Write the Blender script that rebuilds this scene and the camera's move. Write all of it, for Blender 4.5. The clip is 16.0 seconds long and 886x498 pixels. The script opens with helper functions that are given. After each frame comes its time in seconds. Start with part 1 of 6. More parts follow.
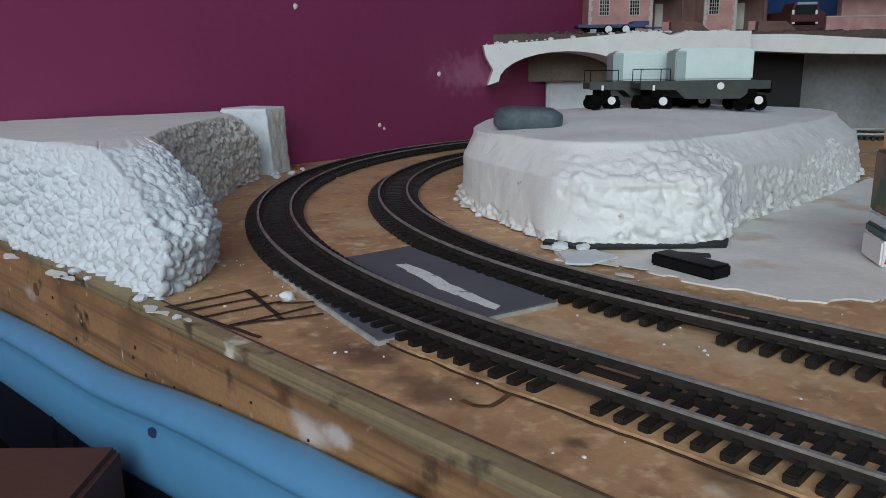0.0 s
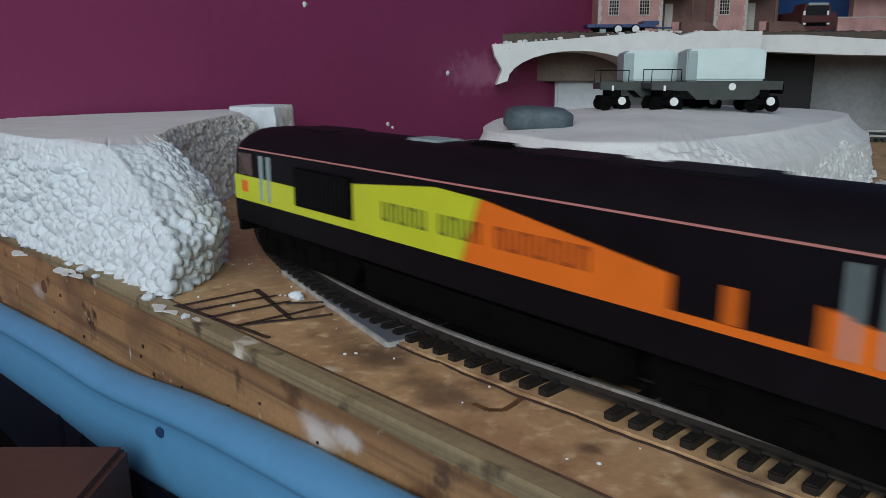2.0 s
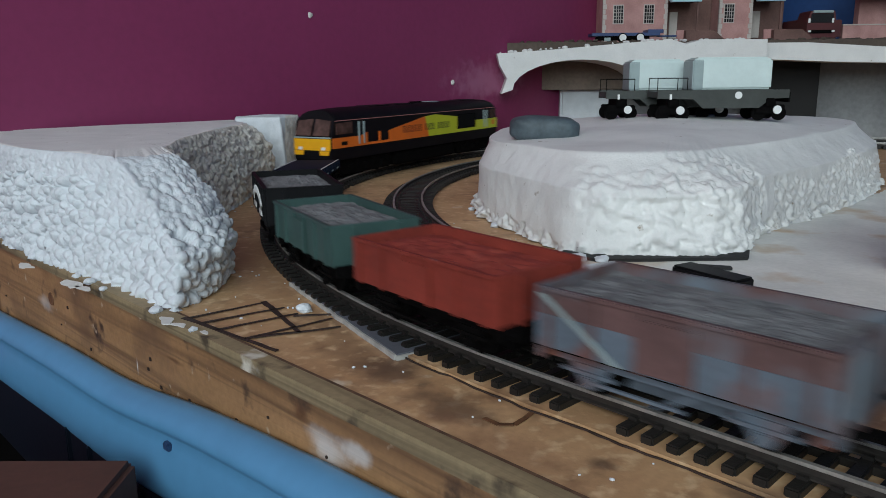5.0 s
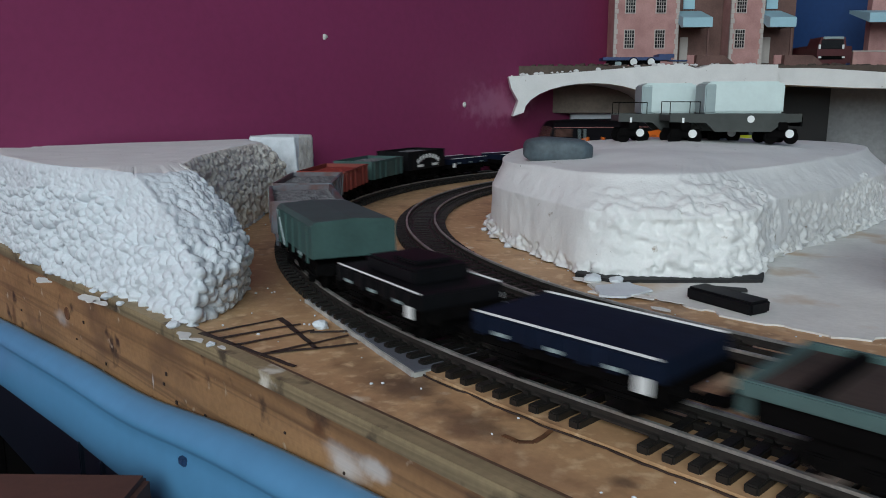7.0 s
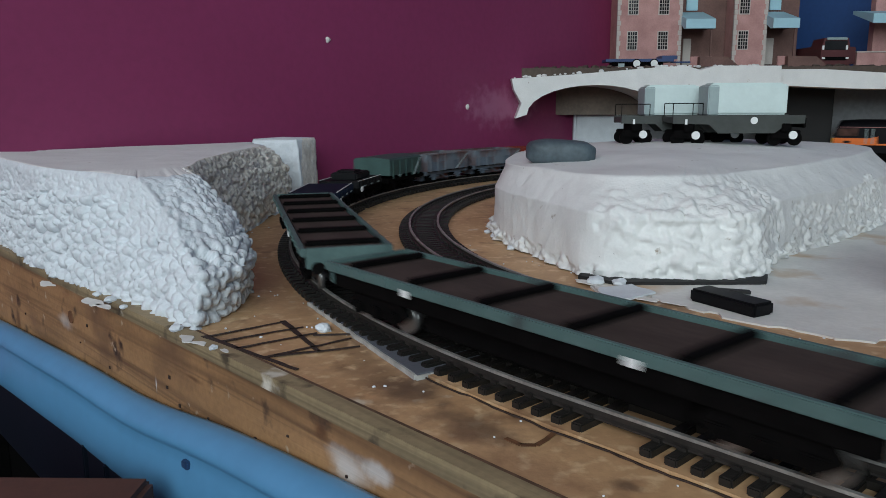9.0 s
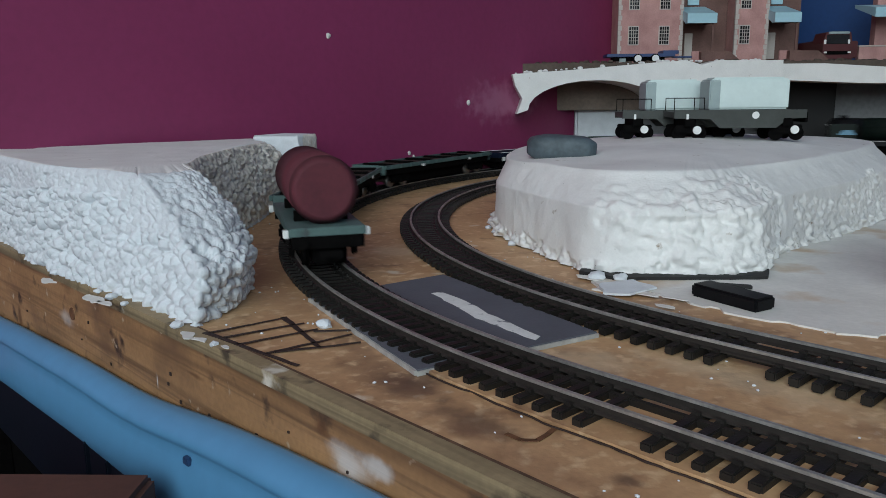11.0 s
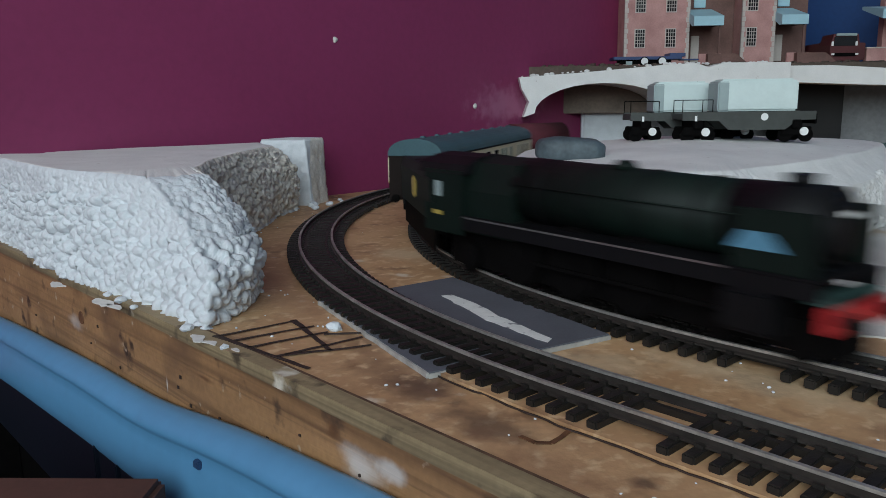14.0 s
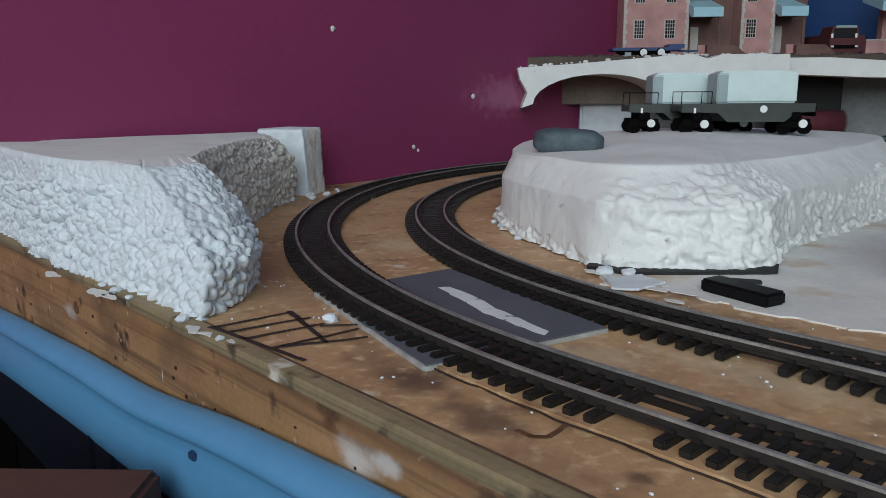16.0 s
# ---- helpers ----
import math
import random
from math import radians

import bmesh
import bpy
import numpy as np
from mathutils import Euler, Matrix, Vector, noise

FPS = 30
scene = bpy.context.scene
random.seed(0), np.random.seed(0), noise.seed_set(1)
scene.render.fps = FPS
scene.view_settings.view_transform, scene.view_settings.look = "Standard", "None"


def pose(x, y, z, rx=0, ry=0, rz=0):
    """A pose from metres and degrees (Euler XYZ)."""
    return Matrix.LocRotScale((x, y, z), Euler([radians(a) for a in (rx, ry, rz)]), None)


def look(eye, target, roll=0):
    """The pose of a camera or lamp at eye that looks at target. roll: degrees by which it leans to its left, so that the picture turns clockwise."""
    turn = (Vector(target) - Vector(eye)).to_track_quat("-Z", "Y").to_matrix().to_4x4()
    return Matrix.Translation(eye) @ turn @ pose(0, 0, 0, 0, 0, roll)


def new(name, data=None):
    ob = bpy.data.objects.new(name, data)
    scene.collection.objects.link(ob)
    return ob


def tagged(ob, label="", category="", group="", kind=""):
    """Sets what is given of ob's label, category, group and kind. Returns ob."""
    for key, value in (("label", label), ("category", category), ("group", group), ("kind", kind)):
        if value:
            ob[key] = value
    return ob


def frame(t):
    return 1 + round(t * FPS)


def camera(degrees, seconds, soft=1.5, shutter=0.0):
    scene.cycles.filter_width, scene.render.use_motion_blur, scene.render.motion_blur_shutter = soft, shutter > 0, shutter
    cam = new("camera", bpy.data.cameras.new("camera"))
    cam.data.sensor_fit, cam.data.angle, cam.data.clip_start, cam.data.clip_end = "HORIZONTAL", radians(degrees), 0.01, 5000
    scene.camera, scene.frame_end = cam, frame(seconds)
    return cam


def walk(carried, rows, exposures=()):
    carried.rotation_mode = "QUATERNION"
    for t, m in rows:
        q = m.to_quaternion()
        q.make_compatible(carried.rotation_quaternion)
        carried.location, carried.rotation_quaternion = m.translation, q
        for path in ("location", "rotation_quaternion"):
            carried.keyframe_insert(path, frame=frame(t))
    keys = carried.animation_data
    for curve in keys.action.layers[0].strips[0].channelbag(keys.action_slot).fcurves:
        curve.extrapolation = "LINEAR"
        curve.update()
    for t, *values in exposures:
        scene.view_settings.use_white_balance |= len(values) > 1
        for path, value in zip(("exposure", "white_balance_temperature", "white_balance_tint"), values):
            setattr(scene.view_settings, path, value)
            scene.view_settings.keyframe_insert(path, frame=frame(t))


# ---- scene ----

# ---- camera ----
cam = camera(59.98, 16.0, 0.75, 0.7)
PATH = (
    (0, 0, 0, 0.0793, -0.1367, -13.1676, 0.5842),
    (0.5, -0.0004, 0.0012, 0.079, -0.1099, -13.2489, 0.5774),
    (1, -0.0008, 0.0019, 0.0789, 0.0411, -13.1061, 0.478),
    (1.5, -0.001, 0.0017, 0.0792, 0.1068, -13.141, 0.3663),
    (2, -0.0017, 0.0025, 0.0793, 0.3755, -13.2317, 0.2655),
    (2.5, -0.002, 0.0004, 0.0792, 0.0049, -12.7198, 0.1248),
    (3, -0.0005, 0.0018, 0.0795, 0.3004, -13.0565, 0.3537),
    (5.5, -0.0043, 0.0038, 0.0803, 0.7425, -12.2251, 0.4719),
    (6, -0.0057, 0.0032, 0.0795, 1.0944, -11.3481, -0.1866),
    (6.5, -0.0063, 0.0024, 0.0793, 1.0809, -11.5682, -0.2523),
    (7, -0.0064, 0.0023, 0.0792, 1.2792, -10.9747, 0.0353),
    (7.5, -0.0066, 0.0026, 0.0798, 1.5885, -10.5018, 0.1697),
    (8, -0.0064, 0.0029, 0.0791, 1.5751, -10.843, 0.2091),
    (8.5, -0.0058, 0.002, 0.0792, 1.5737, -10.4562, 0.2639),
    (9, -0.0059, 0.0024, 0.0794, 1.5325, -10.8169, 0.2419),
    (11.5, -0.0054, 0.003, 0.0789, 1.7641, -11.1012, 0.6133),
    (12, -0.007, 0.0035, 0.0782, 1.9915, -10.9905, 0.7038),
    (12.5, -0.007, 0.0032, 0.0785, 1.9625, -10.9391, 0.5946),
    (13, -0.0073, 0.0034, 0.0787, 1.9751, -10.7646, 0.6497),
    (13.5, -0.0077, 0.0032, 0.0787, 1.9494, -10.7974, 0.4881),
    (14, -0.0073, 0.0037, 0.0782, 1.9854, -10.7757, 0.6929),
    (14.5, -0.0073, 0.0027, 0.0789, 1.9109, -10.6787, 0.5602),
    (15, -0.0072, 0.0053, 0.0784, 1.8263, -10.9113, 0.601),
    (15.5, -0.0077, 0.0056, 0.0784, 1.8057, -11.2972, 0.4708),
    (16, -0.0073, 0.0053, 0.0784, 1.8445, -11.502, 0.3558),
)
walk(cam, [(t, pose(x, y, z, 90 + pitch, roll, yaw)) for t, x, y, z, yaw, pitch, roll in PATH], [(0.0, 0.0), (16.0, 0.0)])

# ---- plan, in metres: u runs along the board's front edge, n across the board ----
TH = radians(225.0)
U = Vector((math.sqrt(0.5), -math.sqrt(0.5), 0))
N = Vector((math.sqrt(0.5), math.sqrt(0.5), 0))
OUTER = (Vector((0.337, 0.5026, 0)), 0.438)
INNER = (Vector((0.3395, 0.497, 0)), 0.371)
RAIL_TOP = 0.0062
FRONT_N = 0.111          # the board's front edge, along n
BACK_N = 1.19            # the back wall, along n
WALL_P = Vector((-0.0095, 0.8075, 0))
WALL_D = Vector((0.66, 0.75, 0)).normalized()
WALL_N = Vector((WALL_D.y, -WALL_D.x, 0))
FLOOR_Z, CEIL_Z = -0.85, 2.0


def on_track(track, s):
    """Place and heading at the length s along a track; the bend begins at 0 and turns half round."""
    c, r = track
    if s < 0:
        return c + Vector((math.cos(TH), math.sin(TH), 0)) * r - U * s, -U
    if s > math.pi * r:
        a = TH - math.pi
        return c + Vector((math.cos(a), math.sin(a), 0)) * r + U * (s - math.pi * r), U
    a = TH - s / r
    return c + Vector((math.cos(a), math.sin(a), 0)) * r, Vector((math.sin(a), -math.cos(a), 0))


# ---- world and light ----
world = bpy.data.worlds.new("sky")
scene.world = world
world.use_nodes = True
wn = world.node_tree
sky = wn.nodes.new("ShaderNodeTexSky")
sky.sky_type, sky.sun_disc = "NISHITA", False
sky.sun_elevation, sky.sun_rotation = radians(38), radians(200)
wn.links.new(sky.outputs[0], wn.nodes["Background"].inputs[0])
wn.nodes["Background"].inputs[1].default_value = 0.1

WIN_C = N * -1.5 + U * 1.10 + Vector((0, 0, 1.0))      # middle of the window behind the camera
lamp = bpy.data.lights.new("window_daylight", "AREA")
lamp.shape, lamp.size, lamp.size_y = "RECTANGLE", 2.4, 1.4
lamp.energy, lamp.color = 46.0, (0.785, 0.945, 1.0)
daylight = new("window_daylight", lamp)
daylight.matrix_world = look(WIN_C + N * 0.03, WIN_C + N * 1.0 - U * 0.5 + Vector((0, 0, -0.30)))


# ---- materials ----
def material(name, base, rough=0.6, metal=0.0, vary=0.12, scale=40.0, fine=400.0, bump=0.15, spec=0.5, second=None, spread=0.5, dist=0.0004, objrand=0.0):
    """A surface with a base colour, blotches at one scale, grain at another and a fine relief."""
    m = bpy.data.materials.new(name)
    m.use_nodes = True
    nt = m.node_tree
    b = nt.nodes["Principled BSDF"]
    co = nt.nodes.new("ShaderNodeTexCoord")
    big = nt.nodes.new("ShaderNodeTexNoise")
    big.inputs["Scale"].default_value, big.inputs["Detail"].default_value = scale, 5
    small = nt.nodes.new("ShaderNodeTexNoise")
    small.inputs["Scale"].default_value, small.inputs["Detail"].default_value = fine, 3
    nt.links.new(co.outputs["Object"], big.inputs["Vector"])
    nt.links.new(co.outputs["Object"], small.inputs["Vector"])
    ramp = nt.nodes.new("ShaderNodeValToRGB")
    ramp.color_ramp.elements[0].position, ramp.color_ramp.elements[1].position = 0.5 - spread / 2, 0.5 + spread / 2
    lo = [c * (1 - vary) for c in base]
    hi = [min(1, c * (1 + vary)) for c in base] if second is None else list(second)
    ramp.color_ramp.elements[0].color, ramp.color_ramp.elements[1].color = (*lo, 1), (*hi, 1)
    nt.links.new(big.outputs["Fac"], ramp.inputs[0])
    mix = nt.nodes.new("ShaderNodeMix")
    mix.data_type, mix.blend_type = "RGBA", "MULTIPLY"
    mix.inputs[0].default_value = min(1.0, vary * 2.5)
    nt.links.new(ramp.outputs[0], mix.inputs[6])
    g = nt.nodes.new("ShaderNodeValToRGB")
    g.color_ramp.elements[0].position, g.color_ramp.elements[1].position = 0.3, 0.65
    g.color_ramp.elements[0].color, g.color_ramp.elements[1].color = (0.72, 0.72, 0.72, 1), (1, 1, 1, 1)
    nt.links.new(small.outputs["Fac"], g.inputs[0])
    nt.links.new(g.outputs[0], mix.inputs[7])
    out = mix.outputs[2]
    if objrand:
        oi = nt.nodes.new("ShaderNodeObjectInfo")
        hsv = nt.nodes.new("ShaderNodeHueSaturation")
        mr = nt.nodes.new("ShaderNodeMapRange")
        mr.inputs[3].default_value, mr.inputs[4].default_value = 1 - objrand, 1 + objrand
        nt.links.new(oi.outputs["Random"], mr.inputs[0])
        nt.links.new(mr.outputs[0], hsv.inputs["Value"])
        nt.links.new(out, hsv.inputs["Color"])
        out = hsv.outputs[0]
    nt.links.new(out, b.inputs["Base Color"])
    b.inputs["Roughness"].default_value, b.inputs["Metallic"].default_value = rough, metal
    b.inputs["Specular IOR Level"].default_value = spec
    if bump:
        bp = nt.nodes.new("ShaderNodeBump")
        bp.inputs["Strength"].default_value, bp.inputs["Distance"].default_value = bump, dist
        nt.links.new(small.outputs["Fac"], bp.inputs["Height"])
        nt.links.new(bp.outputs[0], b.inputs["Normal"])
    return m


def patched(m, colour, scale, lo, hi, seed=0.0, rough=None):
    """Adds patches of another colour (spilt plaster, stains, scorch) over a material."""
    nt = m.node_tree
    b = nt.nodes["Principled BSDF"]
    old = b.inputs["Base Color"].links[0].from_socket
    co = nt.nodes.new("ShaderNodeTexCoord")
    mp = nt.nodes.new("ShaderNodeMapping")
    mp.inputs["Location"].default_value = (seed, seed * 1.7, seed * 0.6)
    nz = nt.nodes.new("ShaderNodeTexNoise")
    nz.inputs["Scale"].default_value, nz.inputs["Detail"].default_value = scale, 6
    nt.links.new(co.outputs["Object"], mp.inputs[0])
    nt.links.new(mp.outputs[0], nz.inputs["Vector"])
    mr = nt.nodes.new("ShaderNodeMapRange")
    mr.inputs[1].default_value, mr.inputs[2].default_value = lo, hi
    nt.links.new(nz.outputs["Fac"], mr.inputs[0])
    mix = nt.nodes.new("ShaderNodeMix")
    mix.data_type = "RGBA"
    nt.links.new(mr.outputs[0], mix.inputs[0])
    nt.links.new(old, mix.inputs[6])
    mix.inputs[7].default_value = (*colour, 1)
    nt.links.new(mix.outputs[2], b.inputs["Base Color"])
    return m


def grained(name, base, dark, angle, rough=0.6, stretch=(3.0, 150.0, 150.0), bump=0.4):
    """Wood with grain lines running along one direction, darker rings and dirt."""
    m = material(name, base, rough, vary=0.22, scale=26, fine=500, bump=0.0)
    nt = m.node_tree
    b = nt.nodes["Principled BSDF"]
    old = b.inputs["Base Color"].links[0].from_socket
    co = nt.nodes.new("ShaderNodeTexCoord")
    turn = nt.nodes.new("ShaderNodeMapping")
    turn.inputs["Rotation"].default_value = (0, 0, radians(angle))
    mp = nt.nodes.new("ShaderNodeMapping")
    mp.inputs["Scale"].default_value = stretch
    nz = nt.nodes.new("ShaderNodeTexNoise")
    nz.inputs["Scale"].default_value, nz.inputs["Detail"].default_value, nz.inputs["Distortion"].default_value = 1.0, 4, 1.4
    nt.links.new(co.outputs["Object"], turn.inputs[0])
    nt.links.new(turn.outputs[0], mp.inputs[0])
    nt.links.new(mp.outputs[0], nz.inputs["Vector"])
    mr = nt.nodes.new("ShaderNodeMapRange")
    mr.inputs[1].default_value, mr.inputs[2].default_value, mr.inputs[4].default_value = 0.48, 0.72, 0.85
    nt.links.new(nz.outputs["Fac"], mr.inputs[0])
    mix = nt.nodes.new("ShaderNodeMix")
    mix.data_type = "RGBA"
    nt.links.new(mr.outputs[0], mix.inputs[0])
    nt.links.new(old, mix.inputs[6])
    mix.inputs[7].default_value = (*dark, 1)
    nt.links.new(mix.outputs[2], b.inputs["Base Color"])
    bp = nt.nodes.new("ShaderNodeBump")
    bp.inputs["Strength"].default_value, bp.inputs["Distance"].default_value = bump, 0.0006
    nt.links.new(nz.outputs["Fac"], bp.inputs["Height"])
    nt.links.new(bp.outputs[0], b.inputs["Normal"])
    return m


def smudged_or_shaded(m, colour, spots, strength=0.8, z=0.0, tall=0.02):
    """Soft stains and painted shade at given places of the board: (x, y, length along u, width along n)."""
    nt = m.node_tree
    b = nt.nodes["Principled BSDF"]
    co = nt.nodes.new("ShaderNodeTexCoord")
    nz = nt.nodes.new("ShaderNodeTexNoise")
    nz.inputs["Scale"].default_value, nz.inputs["Detail"].default_value = 110, 5
    nt.links.new(co.outputs["Object"], nz.inputs["Vector"])
    for x, y, a, c in spots:
        old = b.inputs["Base Color"].links[0].from_socket
        mp = nt.nodes.new("ShaderNodeMapping")
        mp.vector_type = "TEXTURE"
        mp.inputs["Location"].default_value = (x, y, z)
        mp.inputs["Rotation"].default_value = (0, 0, radians(-45))
        mp.inputs["Scale"].default_value = (a, c, tall)
        ln = nt.nodes.new("ShaderNodeVectorMath")
        ln.operation = "LENGTH"
        nt.links.new(co.outputs["Object"], mp.inputs[0])
        nt.links.new(mp.outputs[0], ln.inputs[0])
        add_noise = nt.nodes.new("ShaderNodeMath")
        add_noise.operation = "MULTIPLY_ADD"
        nt.links.new(nz.outputs["Fac"], add_noise.inputs[0])
        add_noise.inputs[1].default_value = 1.5
        nt.links.new(ln.outputs["Value"], add_noise.inputs[2])
        mr = nt.nodes.new("ShaderNodeMapRange")
        mr.interpolation_type = "SMOOTHSTEP"
        mr.inputs[1].default_value, mr.inputs[2].default_value, mr.inputs[3].default_value, mr.inputs[4].default_value = 0.9, 1.85, strength, 0.0
        nt.links.new(add_noise.outputs[0], mr.inputs[0])
        mix = nt.nodes.new("ShaderNodeMix")
        mix.data_type = "RGBA"
        nt.links.new(mr.outputs[0], mix.inputs[0])
        nt.links.new(old, mix.inputs[6])
        mix.inputs[7].default_value = (*colour, 1)
        nt.links.new(mix.outputs[2], b.inputs["Base Color"])
    return m


M_WALL = material("maroon_emulsion", (0.255, 0.034, 0.108), 0.5, vary=0.12, scale=3, fine=160, bump=0.2)
M_WALL = smudged_or_shaded(M_WALL, (0.50, 0.22, 0.34), [(0.035, 0.858, 0.03, 0.075)], 0.45, 0.075, 0.025)
M_BLUEWALL = material("blue_emulsion", (0.013, 0.060, 0.20), 0.6, vary=0.15, scale=4, fine=160, bump=0.2)
M_ROOMWALL = material("pale_plaster", (0.78, 0.74, 0.70), 0.8, scale=2, fine=90)
M_CEIL = material("white_ceiling", (0.8, 0.8, 0.78), 0.9, vary=0.04, scale=2, fine=60)
M_CARPET = material("dark_carpet", (0.05, 0.035, 0.03), 0.95, vary=0.3, scale=12, fine=300)
M_BOARD = patched(patched(material("chipboard", (0.48, 0.265, 0.13), 0.55, vary=0.16, scale=22, fine=420, bump=0.35, second=(0.64, 0.40, 0.21)),
                          (0.16, 0.085, 0.05), 24, 0.60, 0.78, 3.1), (0.66, 0.55, 0.42), 60, 0.66, 0.74, 8.3)
M_BOARD = patched(M_BOARD, (0.25, 0.135, 0.07), 85, 0.56, 0.76, 5.5)
M_BOARD = patched(M_BOARD, (0.66, 0.45, 0.26), 190, 0.54, 0.70, 2.2)
M_BOARD = smudged_or_shaded(M_BOARD, (0.075, 0.042, 0.03), [(-0.0037, 0.183, 0.020, 0.010), (-0.0214, 0.2066, 0.016, 0.011), (0.0287, 0.1529, 0.0050, 0.0036), (0.056, 0.137, 0.012, 0.006)], 0.7)
# first three spots: the foam slab's contact shade painted on the board
M_BOARD = smudged_or_shaded(M_BOARD, (0.17, 0.075, 0.045), [(-0.100, 0.345, 0.035, 0.03), (-0.105, 0.43, 0.012, 0.03), (-0.075, 0.30, 0.03, 0.018), (0.009, 0.160, 0.03, 0.008)], 0.32)
M_BOARD = smudged_or_shaded(M_BOARD, (0.66, 0.52, 0.34), [(0.075, 0.212, 0.05, 0.014), (0.03, 0.225, 0.02, 0.02), (0.13, 0.16, 0.04, 0.016), (-0.04, 0.40, 0.03, 0.02)], 0.5)
M_PLANK = patched(grained("stained_pine", (0.35, 0.19, 0.085), (0.11, 0.055, 0.027), 45, bump=0.5), (0.14, 0.075, 0.04), 20, 0.52, 0.72, 6.0)
M_PLANK = patched(patched(M_PLANK, (0.05, 0.028, 0.018), 75, 0.60, 0.72, 1.7), (0.46, 0.36, 0.26), 130, 0.66, 0.74, 9.1)
def on_plank(u, z):
    p = U * u + N * (FRONT_N - 0.003)
    return p.x, p.y, z


for u, z, ra, rz, k in ((-0.1595, -0.0150, 0.011, 0.0062, 0.62), (-0.1475, -0.0115, 0.008, 0.0035, 0.6), (-0.2806, -0.0250, 0.0010, 0.0042, 0.9), (-0.38, -0.021, 0.012, 0.004, 0.35)):
    x, y, z = on_plank(u, z)
    M_PLANK = smudged_or_shaded(M_PLANK, (0.70, 0.68, 0.66), [(x, y, ra, 0.02)], k, z, rz)
for u, z, ra, rz in ((-0.1712, -0.0085, 0.0045, 0.0032), (-0.4628, -0.0389, 0.0050, 0.010), (-0.118, -0.0170, 0.012, 0.006), (-0.33, -0.043, 0.007, 0.004), (-0.25, -0.014, 0.010, 0.0012)):
    x, y, z = on_plank(u, z)
    M_PLANK = smudged_or_shaded(M_PLANK, (0.10, 0.04, 0.016), [(x, y, ra, 0.02)], 0.75, z, rz)
M_RIM = patched(grained("grimy_rim", (0.30, 0.225, 0.125), (0.11, 0.08, 0.045), 45, 0.7), (0.60, 0.55, 0.46), 40, 0.64, 0.70, 2.0)
M_RIM = patched(M_RIM, (0.07, 0.05, 0.03), 90, 0.55, 0.68, 4.4)
M_FOAM = material("white_polystyrene", (0.67, 0.70, 0.73), 0.75, vary=0.08, scale=120, fine=1100, bump=0.5, dist=0.0005)
M_FOAMTOP = patched(material("plastered_polystyrene", (0.76, 0.75, 0.73), 0.7, vary=0.06, scale=60, fine=900, bump=0.35, dist=0.0006), (0.34, 0.28, 0.22), 130, 0.70, 0.76, 1.2)
M_FOAMRAW = patched(material("grubby_polystyrene", (0.86, 0.78, 0.67), 0.85, vary=0.25, scale=70, fine=500, bump=0.5, dist=0.0008, second=(0.86, 0.82, 0.76)), (0.62, 0.53, 0.43), 90, 0.62, 0.76, 5.0)
M_FOAMTOP = patched(M_FOAMTOP, (0.16, 0.13, 0.11), 420, 0.735, 0.76, 7.7)
M_PLASTER = patched(material("spilt_plaster", (0.72, 0.70, 0.66), 0.75, vary=0.1, scale=40, fine=400, bump=0.4), (0.55, 0.40, 0.26), 28, 0.56, 0.72, 4.0)
M_SLEEPER = material("black_plastic_sleeper", (0.017, 0.0145, 0.0125), 0.5, spec=0.35, vary=0.3, scale=200, fine=1500, bump=0.25, objrand=0.2)
M_RAILHEAD = material("worn_rail_head", (0.46, 0.44, 0.41), 0.45, 0.6, vary=0.35, scale=120, fine=900)
M_RAIL = material("dull_rail", (0.036, 0.030, 0.026), 0.5, 0.2, vary=0.35, scale=90, fine=700)
M_ROADCARD = material("grey_road_card", (0.10, 0.105, 0.125), 0.7, vary=0.12, scale=50, fine=900, bump=0.3)
M_WHITEPAINT = patched(material("brushed_white_paint", (0.72, 0.72, 0.70), 0.7, vary=0.1, scale=150, fine=900), (0.2, 0.2, 0.22), 220, 0.6, 0.68, 1.0)
M_TRAY = material("blue_plastic", (0.098, 0.29, 0.50), 0.38, vary=0.08, scale=8, fine=120, bump=0.05)
M_TRAYCLIP = material("dark_blue_clip", (0.02, 0.05, 0.12), 0.5)
M_BROWNBOX = material("brown_card", (0.09, 0.035, 0.025), 0.8, vary=0.2, scale=30)
M_CARDEDGE = material("cut_card", (0.40, 0.385, 0.36), 0.8, vary=0.25, scale=150)
M_STONE = material("slate_pebble", (0.075, 0.10, 0.115), 0.6, vary=0.3, scale=90, fine=500, bump=0.4)
M_STAIN = material("scorch_brown", (0.13, 0.07, 0.04), 0.75, vary=0.4, scale=160, fine=700)
M_INKBROWN = material("knot_brown", (0.14, 0.06, 0.025), 0.7, vary=0.3, scale=200)
M_CAMO = patched(material("camouflage", (0.03, 0.07, 0.03), 0.5, vary=0.2, scale=60), (0.16, 0.08, 0.03), 60, 0.48, 0.52, 2.0)
M_DARKCARD = material("black_card", (0.015, 0.014, 0.014), 0.8)
M_BLACK = material("satin_black", (0.005, 0.005, 0.006), 0.55, spec=0.18, vary=0.3, scale=150, fine=900, bump=0.1)
M_ROOF = material("roof_black", (0.005, 0.0042, 0.006), 0.55, spec=0.15, vary=0.25, scale=120, fine=900, bump=0.1)
M_UNDER = material("underframe_black", (0.0035, 0.003, 0.003), 0.8, spec=0.06, vary=0.4, scale=200, fine=900)
M_LIME = material("lime_yellow", (0.60, 0.64, 0.03), 0.38, vary=0.05, scale=90, fine=800, bump=0.05)
M_ORANGE = material("bright_orange", (0.83, 0.17, 0.015), 0.38, vary=0.05, scale=90, fine=800, bump=0.05)
